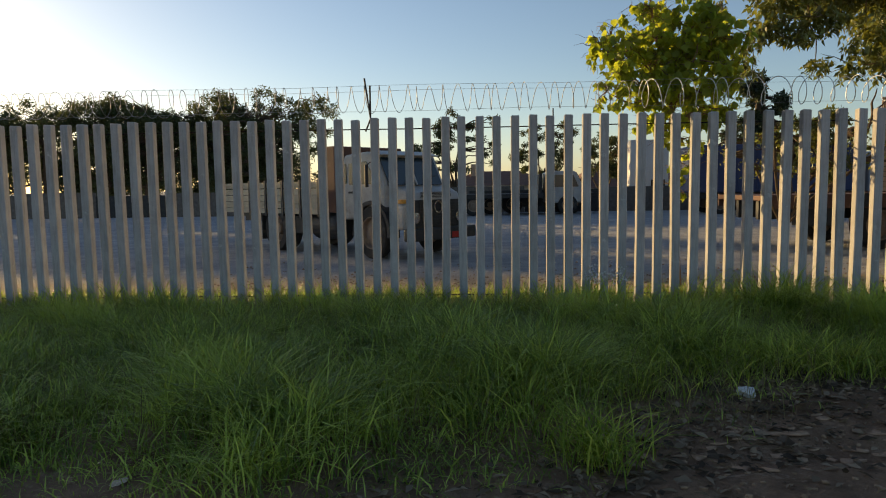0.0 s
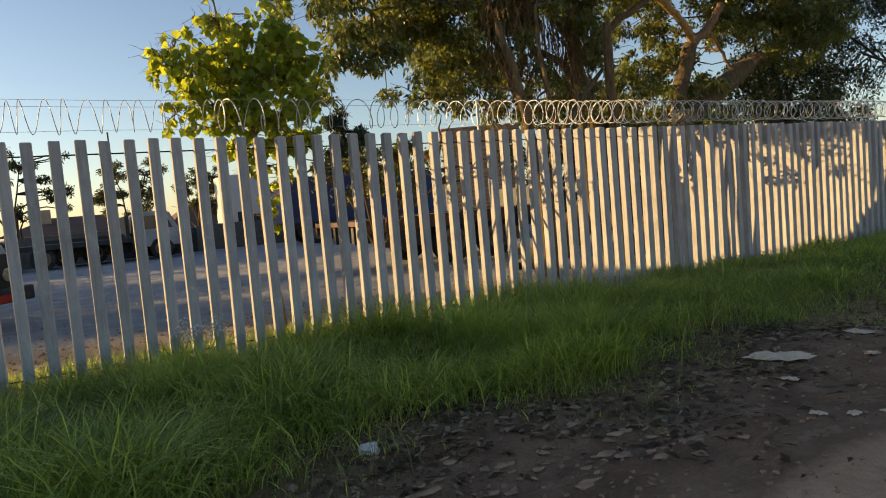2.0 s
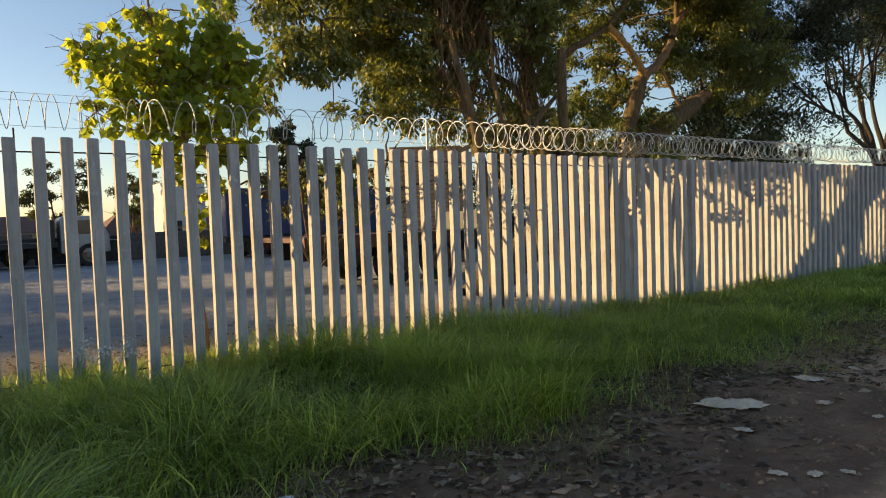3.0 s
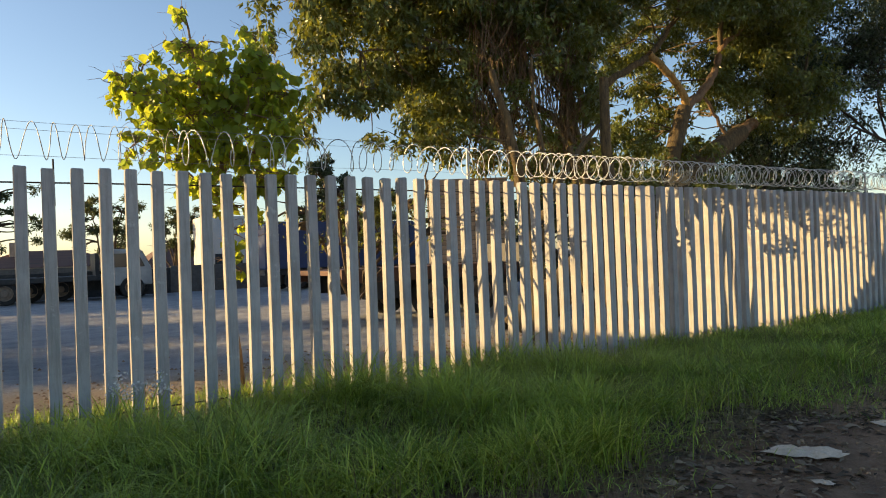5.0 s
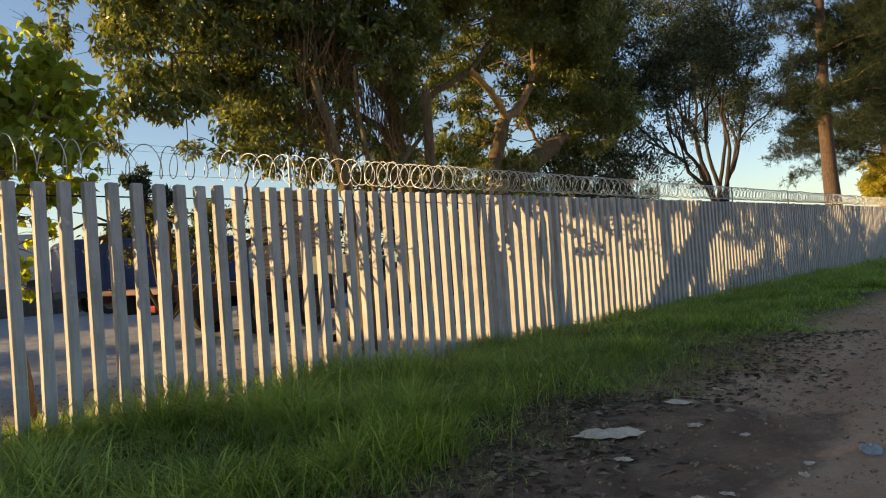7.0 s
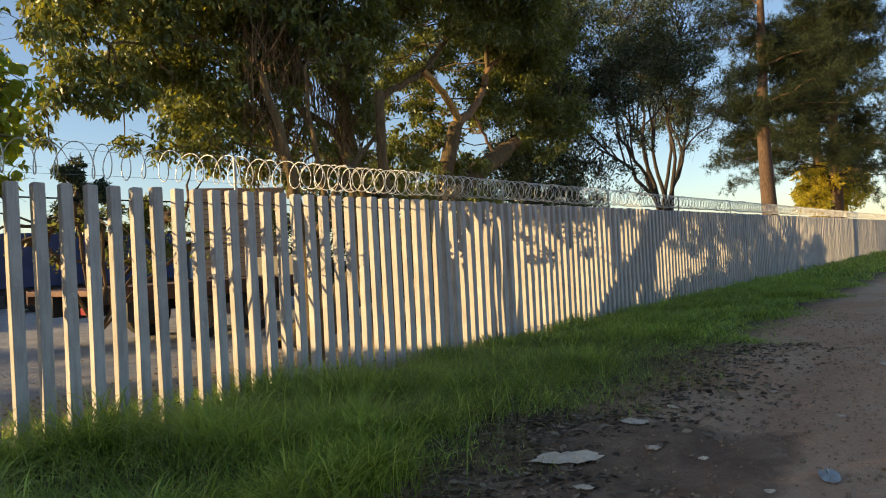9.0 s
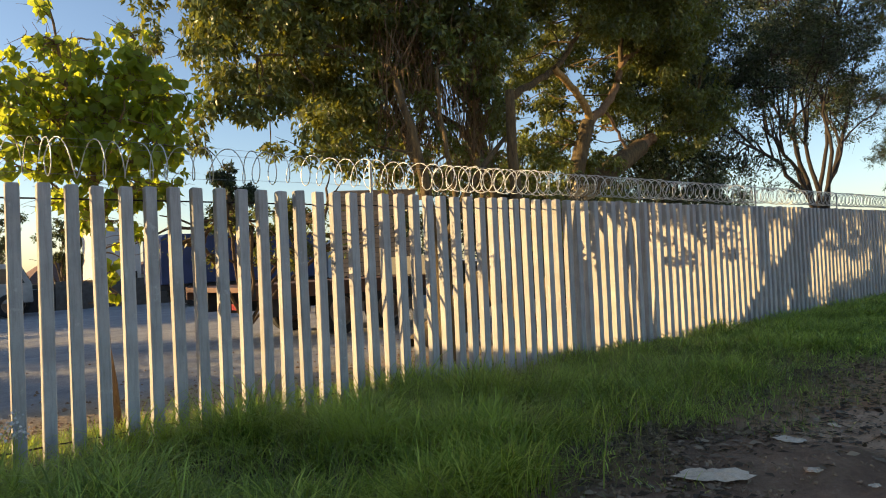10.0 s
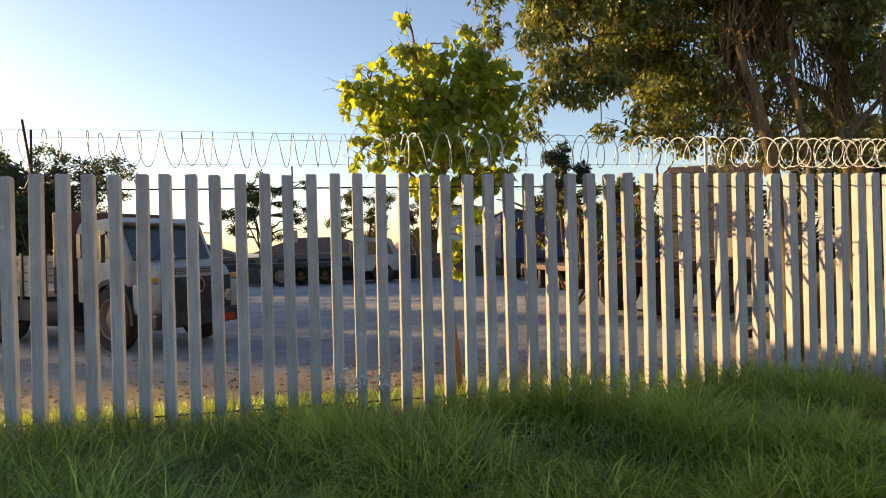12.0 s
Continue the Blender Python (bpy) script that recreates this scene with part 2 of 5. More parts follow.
NEEDLE = leaf_material("pine_needle", (0.006, 0.015, 0.008), (0.045, 0.06, 0.024), (0.2, 0.19, 0.05), 0.16, 0.7, None, 0.2)
GRASS = leaf_material("grass_blade", (0.038, 0.095, 0.016), (0.64, 0.78, 0.15), (0.46, 0.58, 0.06), 0.35, 0.42, (0.52, 0.62, 0.11), 0.45)
GRASS_BRIGHT = leaf_material("bright_grass_blade", (0.1, 0.19, 0.022), (0.56, 0.62, 0.11), (0.45, 0.5, 0.05), 0.35, 0.5, None, 0.25)
GRASS_DRY = leaf_material("dry_grass_blade", (0.14, 0.12, 0.05), (0.3, 0.25, 0.12), (0.3, 0.24, 0.1), 0.35, 0.7)
glass_mat, _nt, _b, _l = nodes_of("dusty_glass")
_b.inputs["Base Color"].default_value = (0.03, 0.045, 0.055, 1)
_b.inputs["Roughness"].default_value = 0.12
_b.inputs["Specular IOR Level"].default_value = 0.9
GLASS = glass_mat

# ---------------------------------------------------------------- mesh tools


def mesh_from(name, verts, faces, material):
    me = bpy.data.meshes.new(name)
    me.from_pydata(verts, [], faces)
    me.materials.append(material)
    return me


def mesh_arrays(name, verts, quads, material, smooth=False):
    """A mesh from an array of places and an array of faces with equal numbers of corners."""
    me = bpy.data.meshes.new(name)
    n, k = quads.shape
    me.vertices.add(len(verts))
    me.vertices.foreach_set("co", np.ascontiguousarray(verts, dtype=np.float32).ravel())
    me.loops.add(n * k)
    me.loops.foreach_set("vertex_index", np.ascontiguousarray(quads, dtype=np.int32).ravel())
    me.polygons.add(n)
    me.polygons.foreach_set("loop_start", np.arange(0, n * k, k, dtype=np.int32))
    if smooth:
        me.polygons.foreach_set("use_smooth", np.ones(n, dtype=bool))
    me.update(calc_edges=True)
    me.materials.append(material)
    return me


def part(name, bm, material, parent=None, label="", m=None):
    """Links a bmesh as one mesh object under a thing or a part."""
    me = bpy.data.meshes.new(name)
    bm.to_mesh(me)
    bm.free()
    me.materials.append(material)
    ob = new(name, me)
    ob.parent = parent
    if m is not None:
        ob.matrix_basis = m
    return tagged(ob, label)


def part_mesh(name, me, parent=None, label="", m=None):
    ob = new(name, me)
    ob.parent = parent
    if m is not None:
        ob.matrix_basis = m
    return tagged(ob, label)


def thing(name, label, category, m=Matrix(), group="", kind=""):
    ob = new(name)
    ob.matrix_basis = m
    ob.empty_display_size = 0.2
    return tagged(ob, label, category, group, kind)


def box_into(bm, x0, y0, z0, x1, y1, z1, bevel=0.0):
    r = bmesh.ops.create_cube(bm, size=1.0)
    vs = r["verts"]
    for v in vs:
        v.co = Vector(((x0 + x1) / 2 + v.co.x * (x1 - x0), (y0 + y1) / 2 + v.co.y * (y1 - y0), (z0 + z1) / 2 + v.co.z * (z1 - z0)))
    if bevel:
        es = list({e for v in vs for e in v.link_edges})
        bmesh.ops.bevel(bm, geom=es, offset=bevel, segments=2, affect="EDGES", profile=0.6)
    return bm


def box(x0, y0, z0, x1, y1, z1, bevel=0.0):
    return box_into(bmesh.new(), x0, y0, z0, x1, y1, z1, bevel)


def prism(outline, y0, y1, bevel=0.0):
    """A side outline of (x, z) pulled from y0 to y1."""
    bm = bmesh.new()
    a = [bm.verts.new((x, y0, z)) for x, z in outline]
    b = [bm.verts.new((x, y1, z)) for x, z in outline]
    bm.faces.new(a)
    bm.faces.new(b[::-1])
    n = len(a)
    for i in range(n):
        bm.faces.new((a[i], b[i], b[(i + 1) % n], a[(i + 1) % n]))
    bmesh.ops.recalc_face_normals(bm, faces=bm.faces)
    if bevel:
        bmesh.ops.bevel(bm, geom=list(bm.edges), offset=bevel, segments=2, affect="EDGES", profile=0.6)
    return bm


def tube_arrays(path, radii, sides=6):
    """Places and faces of a tube along a path."""
    path = np.asarray(path, float)
    n = len(path)
    tan = np.gradient(path, axis=0)
    tan /= np.linalg.norm(tan, axis=1, keepdims=True) + 1e-9
    ref = np.where(np.abs(tan[:, 2:3]) > 0.9, [[1.0, 0, 0]], [[0, 0, 1.0]])
    u = np.cross(tan, ref)
    u /= np.linalg.norm(u, axis=1, keepdims=True) + 1e-9
    w = np.cross(tan, u)
    ang = np.arange(sides) * 2 * np.pi / sides
    radii = np.broadcast_to(np.asarray(radii, float), (n,))
    ring = path[:, None] + radii[:, None, None] * (np.cos(ang)[None, :, None] * u[:, None] + np.sin(ang)[None, :, None] * w[:, None])
    idx = np.arange(n * sides).reshape(n, sides)
    q = np.stack([idx[:-1], np.roll(idx[:-1], -1, 1), np.roll(idx[1:], -1, 1), idx[1:]], -1).reshape(-1, 4)
    return ring.reshape(-1, 3), q


def join_arrays(pieces):
    vs, qs, base = [], [], 0
    for v, q in pieces:
        vs.append(v)
        qs.append(q + base)
        base += len(v)
    return np.concatenate(vs), np.concatenate(qs)


def tube_mesh(name, path, radii, material, sides=8):
    v, q = tube_arrays(path, radii, sides)
    return mesh_arrays(name, v, q, material, True)


# ---------------------------------------------------------------- the ground, one sheet
rng = np.random.default_rng(7)


def spread(lo, hi, step, far):
    mid = np.arange(lo, hi, step)
    out, d = [], step
    x = hi
    while x < far:
        d *= 1.25
        x += d
        out.append(x)
    left, d, x = [], step, lo
    while x > -far:
        d *= 1.25
        x -= d
        left.append(x)
    return np.r_[left[::-1], mid, out]


def wave_noise(x, y, seed, octaves=5, base=0.4):
    r = np.random.default_rng(seed)
    z, amp, f = np.zeros_like(x), 1.0, base
    for _ in range(octaves):
        for _ in range(4):
            a, p = r.uniform(0, 2 * np.pi, 2)
            z = z + amp * 0.35 * np.sin(f * 2 * np.pi * (x * np.cos(a) + y * np.sin(a)) + p)
        amp, f = amp * 0.55, f * 2.03
    return z


def height(x, y):
    step = lambda a, b, v: np.clip((v - a) / (b - a), 0, 1) ** 2 * (3 - 2 * np.clip((v - a) / (b - a), 0, 1))
    road = step(-2.6, -3.6, y)
    z = (0.02 * wave_noise(x, y, 3, 6, 0.5) + 0.012 * np.abs(wave_noise(x, y * 1.6, 8, 4, 1.6))) * (0.35 + 0.65 * road) * step(1.0, 0.0, y)
    for yc, depth in ((-4.2 - 0.02 * x, 0.05), (-5.6 - 0.03 * x, 0.06)):
        z = z - depth * np.exp(-((y - yc - 0.12 * np.sin(x * 0.8)) / 0.22) ** 2) * road * (np.abs(x) < 40)
    return z - 2.2 * step(29.5, 38.0, y)


gx, gy = spread(-7.0, 16.0, 0.09, 1800.0), spread(-8.2, 0.6, 0.07, 1800.0)
GX, GY = np.meshgrid(gx, gy)
gv = np.stack([GX, GY, height(GX, GY)], -1).reshape(-1, 3)
gi = np.arange(len(gx) * len(gy)).reshape(len(gy), len(gx))
gq = np.stack([gi[:-1, :-1], gi[:-1, 1:], gi[1:, 1:], gi[1:, :-1]], -1).reshape(-1, 4)
ground = part_mesh("ground", mesh_arrays("ground", gv, gq, EARTH, True))
tagged(ground, "rutted reddish dirt lane and grey gravel yard", "ground", kind="structure")

# ---------------------------------------------------------------- grass


def blades(name, x, y, z, h, width, lean, material, bend=1.0):
    """Bent, tapering blades standing at the places given."""
    n = len(x)
    a = rng.uniform(0, 2 * np.pi, n)
    side = np.stack([np.cos(a), np.sin(a), np.zeros(n)], -1)
    b = a + np.pi / 2 + rng.normal(0, 0.5, n)
    fall = np.stack([np.cos(b), np.sin(b), np.zeros(n)], -1) * (lean * h)[:, None]
    root = np.stack([x, y, z], -1)
    up = np.array([0, 0, 1.0])
    rows = []
    for f, w in ((0.0, 0.7), (0.4, 1.0), (0.75, 0.7)):
        c = root + fall * f ** (1 + bend) + up * (h * f * (1 - 0.25 * lean * f))[:, None]
        rows += [c - side * (width * w / 2)[:, None], c + side * (width * w / 2)[:, None]]
    rows.append(root + fall + up * (h * (1 - 0.3 * lean))[:, None])
    v = np.stack(rows, 1).reshape(-1, 3)
    base = np.arange(n)[:, None] * 7
    q = np.concatenate([base + [0, 1, 3], base + [0, 3, 2], base + [2, 3, 5], base + [2, 5, 4], base + [4, 5, 6]], 0)
    return part_mesh(name, mesh_arrays(name, v, q, material))


def verge(n, x0, x1, y0, y1):
    x, y = rng.uniform(x0, x1, n), rng.uniform(y0, y1, n)
    return x, y


def grass_edge(x):
    """How far the grass reaches from the fence towards the lane."""
    return np.where(x < 1.5, -3.1 - 1.9 * np.clip((1.5 - x) / 3.5, 0, 1) ** 1.2, -2.95) + 0.28 * np.sin(x * 1.7) + 0.2 * np.sin(x * 4.1 + 1)


def grow(name, n, x0, x1, label, scale=1.0, wide=1.0):
    x, y = verge(n, x0, x1, -5.6 if x0 < 2 else -3.6, -0.02)
    clump = wave_noise(x, y, 11, 4, 0.55)
    patch = wave_noise(x, y, 23, 4, 0.9)
    depth = (y - grass_edge(x)) / 0.9
    keep = rng.uniform(0, 1, n) < np.clip(0.12 + depth, 0, 1) * np.clip(0.78 + 0.55 * patch, 0.08, 1)
    keep &= depth > -0.25
    x, y, clump, depth = x[keep], y[keep], clump[keep], depth[keep]
    tall = np.clip(0.31 + 0.17 * clump, 0.1, 0.62) * np.clip(0.35 + 0.6 * depth, 0.25, 1.0)
    h = tall * rng.uniform(0.35, 1.4, len(x)) * scale * np.clip(1.0 - 0.09 * (x - 4.0), 0.62, 1.0)
    ob = blades(name, x, y, height(x, y) - 0.01, h, rng.uniform(0.005, 0.0125, len(x)) * wide, rng.uniform(0.3, 1.7, len(x)), GRASS)
    return tagged(ob, label, "grass", kind="stuff")


grow("grass", 180000, -7.5, 8.0, "tall green roadside grass in uneven clumps before the fence")
grow("grass", 90000, 8.0, 24.0, "green roadside grass along the foot of the fence", 1.0, 1.8)
grow("grass", 30000, 24.0, 75.0, "distant green strip of grass beside the dirt lane", 1.1, 4.0)
_r = np.random.default_rng(57)
for cx, cy, sx, sy, n, tall in ((2.85, -2.8, 0.3, 0.16, 1300, 0.38), (1.7, -2.6, 0.45, 0.2, 700, 0.34), (0.0, -2.9, 0.4, 0.25, 800, 0.34), (4.5, -2.3, 0.5, 0.18, 800, 0.3), (-1.3, -3.3, 0.5, 0.3, 900, 0.36), (6.4, -2.2, 0.6, 0.2, 700, 0.26), (-0.2, -4.2, 0.14, 0.12, 260, 0.32)):
    _x, _y = _r.normal(cx, sx, n), _r.normal(cy, sy, n)
    tagged(blades("grass_tuft", _x, _y, height(_x, _y) - 0.01, tall * _r.uniform(0.45, 1.25, n), _r.uniform(0.005, 0.011, n), _r.uniform(0.4, 1.5, n), GRASS_BRIGHT),
           "tuft of longer yellow-green grass at the lane's edge", "grass", "tufts of grass", kind="stuff")
_x, _y = verge(15000, -7.5, 9.0, -4.2, -0.05)
_k = (_y > grass_edge(_x) - 0.5)
_x, _y = _x[_k], _y[_k]
tagged(blades("dry_grass", _x, _y, height(_x, _y) - 0.01, rng.uniform(0.08, 0.42, len(_x)), rng.uniform(0.002, 0.005, len(_x)), rng.uniform(0.3, 1.2, len(_x)), GRASS_DRY),
       "straw-coloured dead stalks scattered through the green grass", "grass", kind="stuff")
_x, _y = verge(60000, -7.0, 14.0, -5.6, -2.2)
_d = _y - grass_edge(_x)
_k = (np.abs(_d) < 0.75) & (rng.uniform(0, 1, len(_x)) < np.clip(0.75 - 0.8 * np.abs(_d - 0.1), 0, 1) * np.clip(0.7 + 0.8 * wave_noise(_x, _y, 31, 4, 1.2), 0, 1))
_x, _y = _x[_k], _y[_k]
tagged(blades("short_grass", _x, _y, height(_x, _y) - 0.005, rng.uniform(0.02, 0.11, len(_x)), rng.uniform(0.003, 0.008, len(_x)), rng.uniform(0.4, 1.8, len(_x)), GRASS),
       "short trodden grass thinning out towards the dirt lane", "grass", kind="stuff")
_x, _y = verge(26000, -8.0, 20.0, 0.14, 1.3)
tagged(blades("yard_grass", _x, _y, height(_x, _y) - 0.01, rng.uniform(0.08, 0.34, len(_x)) * np.clip(1.4 - _y, 0.2, 1), rng.uniform(0.004, 0.009, len(_x)), rng.uniform(0.2, 0.8, len(_x)), GRASS),
       "sunlit weeds along the yard side of the fence", "grass", kind="stuff")

# ---------------------------------------------------------------- trees


def rand_unit(n, r):
    v = r.normal(size=(n, 3))
    return v / np.linalg.norm(v, axis=1, keepdims=True)


LEAF_SHAPES = {
    "narrow": (np.array([[0, 0, 0], [0.2, 0.4, 0.03], [0, 1.0, -0.06], [-0.2, 0.4, 0.03]]), np.array([[0, 1, 2, 3]])),
    "broad": (np.array([[0, 0, 0], [0.34, 0.06, -0.04], [0.47, 0.42, -0.09], [0.2, 0.75, -0.1], [0, 1.05, -0.2], [-0.2, 0.75, -0.1], [-0.47, 0.42, -0.09], [-0.34, 0.06, -0.04], [0, 0.5, 0.03]]),
              np.array([[0, 1, 2, 8], [8, 2, 3, 4], [8, 4, 5, 6], [0, 8, 6, 7]])),
    "needle": (np.array([[-0.03, 0, 0], [0.03, 0, 0], [0.012, 1.0, 0], [-0.012, 1.0, 0]]), np.array([[0, 1, 2, 3]])),
}


def leaf_arrays(centres, sizes, shape, r, droop=0.5, out=None):
    """Leaves at the places given, each turned its own way; droop pulls the tips down, out pushes them along a direction."""
    base, faces = LEAF_SHAPES[shape]
    n = len(centres)
    way = rand_unit(n, r)
    if out is not None:
        way = way * 0.8 + out
    way[:, 2] -= droop
    way /= np.linalg.norm(way, axis=1, keepdims=True)
    nrm = rand_unit(n, r) * 0.8 + [0, 0, 0.6]
    side = np.cross(way, nrm)
    side /= np.linalg.norm(side, axis=1, keepdims=True) + 1e-9
    nrm = np.cross(side, way)
    v = centres[:, None] + sizes[:, None, None] * (base[None, :, 0:1] * side[:, None] + base[None, :, 1:2] * way[:, None] + base[None, :, 2:3] * nrm[:, None])
    k = len(base)
    q = (faces[None] + (np.arange(n) * k)[:, None, None]).reshape(-1, faces.shape[1])
    return v.reshape(-1, 3), q


def limb_path(a, b, r, sag=0.0, wobble=0.08, n=9):
    a, b = np.asarray(a, float), np.asarray(b, float)
    t = np.linspace(0, 1, n)[:, None]
    d = np.linalg.norm(b - a)
    p = a + (b - a) * t
    k = np.cumsum(r.normal(0, wobble * d / n ** 0.5, (n, 3)), 0)
    k -= k[-1] * t
    p = p + k * np.sin(np.pi * t)
    p[:, 2] += sag * d * np.sin(np.pi * t[:, 0])
    return p


def twigs(ends, r, count, length, radius):
    """Fine twigs round the ends of the limbs: their tubes and their tips."""
    pieces, tips = [], []
    for e in ends:
        for _ in range(count):
            w = rand_unit(1, r)[0] * length * r.uniform(0.5, 1.2)
            w[2] *= 0.7
            p = limb_path(e, e + w, r, 0.03, 0.15, 5)
            pieces.append(tube_arrays(p, np.linspace(radius, radius * 0.3, 5), 4))
            tips.append(p)
    return pieces, tips


def clumped(centres, radii, n, r, flat=0.8, spread_by=2.0):
    """n places in uneven clumps round the centres."""
    w = radii ** spread_by
    pick = r.choice(len(centres), n, p=w / w.sum())
    d = rand_unit(n, r) * (r.uniform(0, 1, n) ** 0.5 * radii[pick])[:, None]
    d[:, 2] *= flat
    return centres[pick] + d, d


def sub_clumps(blobs, per, r, share=0.33):
    """Breaks large leaf masses (x, y, z, radius) into small clumps, so that the outline is uneven and has gaps."""
    c, rad = [], []
    for x, y, z, R in blobs:
        k = max(3, int(per * R ** 2))
        d = rand_unit(k, r) * (r.uniform(0.15, 1, k) ** 0.45 * R)[:, None]
        d[:, 2] *= 0.75
        c.append(np.array([x, y, z]) + d)
        rad.append(r.uniform(0.5, 1.3, k) * share * R ** 0.6)
    return np.concatenate(c), np.concatenate(rad)


def tree(name, label, trunk_paths, limb_paths, bark, blobs, leaf_mat, leaves, size, shape, seed, per=7, droop=0.5, share=0.33, twig=(2, 0.5, 0.008), group=""):
    """A tapered trunk, limbs, twigs and a crown of single leaves in clumps."""
    r = np.random.default_rng(seed)
    root = thing(name, label, "tree", pose(*trunk_paths[0][0][0]), group)
    back = Matrix.Translation(-Vector(trunk_paths[0][0][0]))
    for i, (p, radii) in enumerate(trunk_paths):
        part_mesh("trunk", tube_mesh("trunk", p, radii, bark, 12), root, m=back)
    for limb in limb_paths:
        part_mesh("limb", tube_mesh("limb", limb[0], limb[1], limb[2] if len(limb) > 2 else bark, 9), root, m=back)
    c, rad = sub_clumps(blobs, per, r, share)
    if twig[0]:
        pieces, _ = twigs(c[:: max(1, len(c) // 260)], r, twig[0], twig[1], twig[2])
        # one bough from the nearest limb point to each clump
        pts = np.concatenate([np.asarray(p[0]) for p in list(trunk_paths) + list(limb_paths)])
        for e in c[:: max(1, len(c) // 160)]:
            a = pts[np.argmin(np.linalg.norm((pts - e) * [1, 1, 1.4], axis=1))]
            pieces.append(tube_arrays(limb_path(a, e, r, 0.06, 0.12, 7), np.linspace(twig[2] * 2.6, twig[2] * 0.7, 7), 5))
        v, q = join_arrays(pieces)
        tagged(part_mesh("branchwork", mesh_arrays("branchwork", v, q, bark, True), root, m=back), kind="stuff")
    places, d = clumped(c, rad, leaves, r, spread_by=0.8 if shape == "broad" else 2.0)
    v, q = leaf_arrays(places, size * r.uniform(0.6, 1.3, leaves), shape, r, droop)
    part_mesh("crown", mesh_arrays("crown", v, q, leaf_mat), root, m=back)
    return root


R1 = np.random.default_rng(41)


def young_tree():
    """The young broad-leaved tree just behind the fence."""
    stem = limb_path((1.66, 0.55, -0.05), (1.52, 0.6, 2.5), R1, 0, 0.02, 10)
    lead = limb_path(stem[-1], (1.22, 0.6, 3.86), R1, 0, 0.04, 8)
    limbs = [(lead, np.linspace(0.024, 0.008, 8))]
    for a, b in ((8, (0.68, 0.55, 3.05)), (8, (2.15, 0.7, 3.3)), (9, (1.9, 0.5, 3.6)), (9, (0.75, 0.8, 3.3)), (7, (0.75, 0.5, 2.5)),
                 (7, (2.2, 0.6, 2.8)), (9, (1.48, 0.75, 3.6)), (9, (1.0, 0.6, 3.1)), (8, (1.75, 0.35, 2.9))):
        limbs.append((limb_path(stem[a], b, R1, 0.05, 0.05, 8), np.linspace(0.012, 0.004, 8)))
    blobs = [(1.21, 0.6, 3.76, 0.11), (1.17, 0.6, 3.56, 0.15), (1.1, 0.6, 3.36, 0.2), (0.76, 0.6, 3.32, 0.11), (0.68, 0.6, 3.08, 0.19), (0.8, 0.55, 2.86, 0.25), (0.75, 0.55, 2.6, 0.15), (0.68, 0.5, 2.38, 0.11),
             (1.0, 0.55, 3.05, 0.3), (1.2, 0.6, 2.8, 0.4), (1.4, 0.65, 3.1, 0.4), (1.48, 0.7, 3.55, 0.16), (1.45, 0.65, 3.38, 0.25), (1.9, 0.55, 3.6, 0.18), (1.75, 0.55, 3.4, 0.28), (1.9, 0.6, 3.15, 0.4), (2.15, 0.65, 3.3, 0.2),
             (2.2, 0.65, 3.0, 0.28), (2.2, 0.6, 2.7, 0.28), (1.75, 0.55, 2.7, 0.45), (2.0, 0.6, 2.45, 0.3), (1.4, 0.6, 2.5, 0.35), (1.05, 0.5, 2.45, 0.25), (1.7, 0.55, 2.2, 0.25), (1.45, 0.55, 2.1, 0.22),
             (1.8, 0.5, 1.88, 0.15), (1.68, 0.55, 1.6, 0.14), (1.2, 0.55, 2.15, 0.15), (1.64, 0.55, 1.3, 0.1), (0.58, 0.6, 3.14, 0.07), (1.3, 0.55, 2.3, 0.25), (1.9, 0.55, 2.2, 0.25), (1.6, 0.6, 1.95, 0.2), (1.55, 0.6, 2.95, 0.3), (1.75, 0.55, 1.75, 0.12), (1.6, 0.55, 1.45, 0.1), (2.1, 0.6, 2.25, 0.18)]
    return tree("young_tree", "slender young tree with broad yellow-green leaves behind the fence", [(stem, np.linspace(0.042, 0.026, 10))], limbs, BARK_TAN, blobs,
                LEAF_YOUNG, 3600, 0.088, "broad", 5, 220, 1.1, 0.22, (2, 0.25, 0.004))


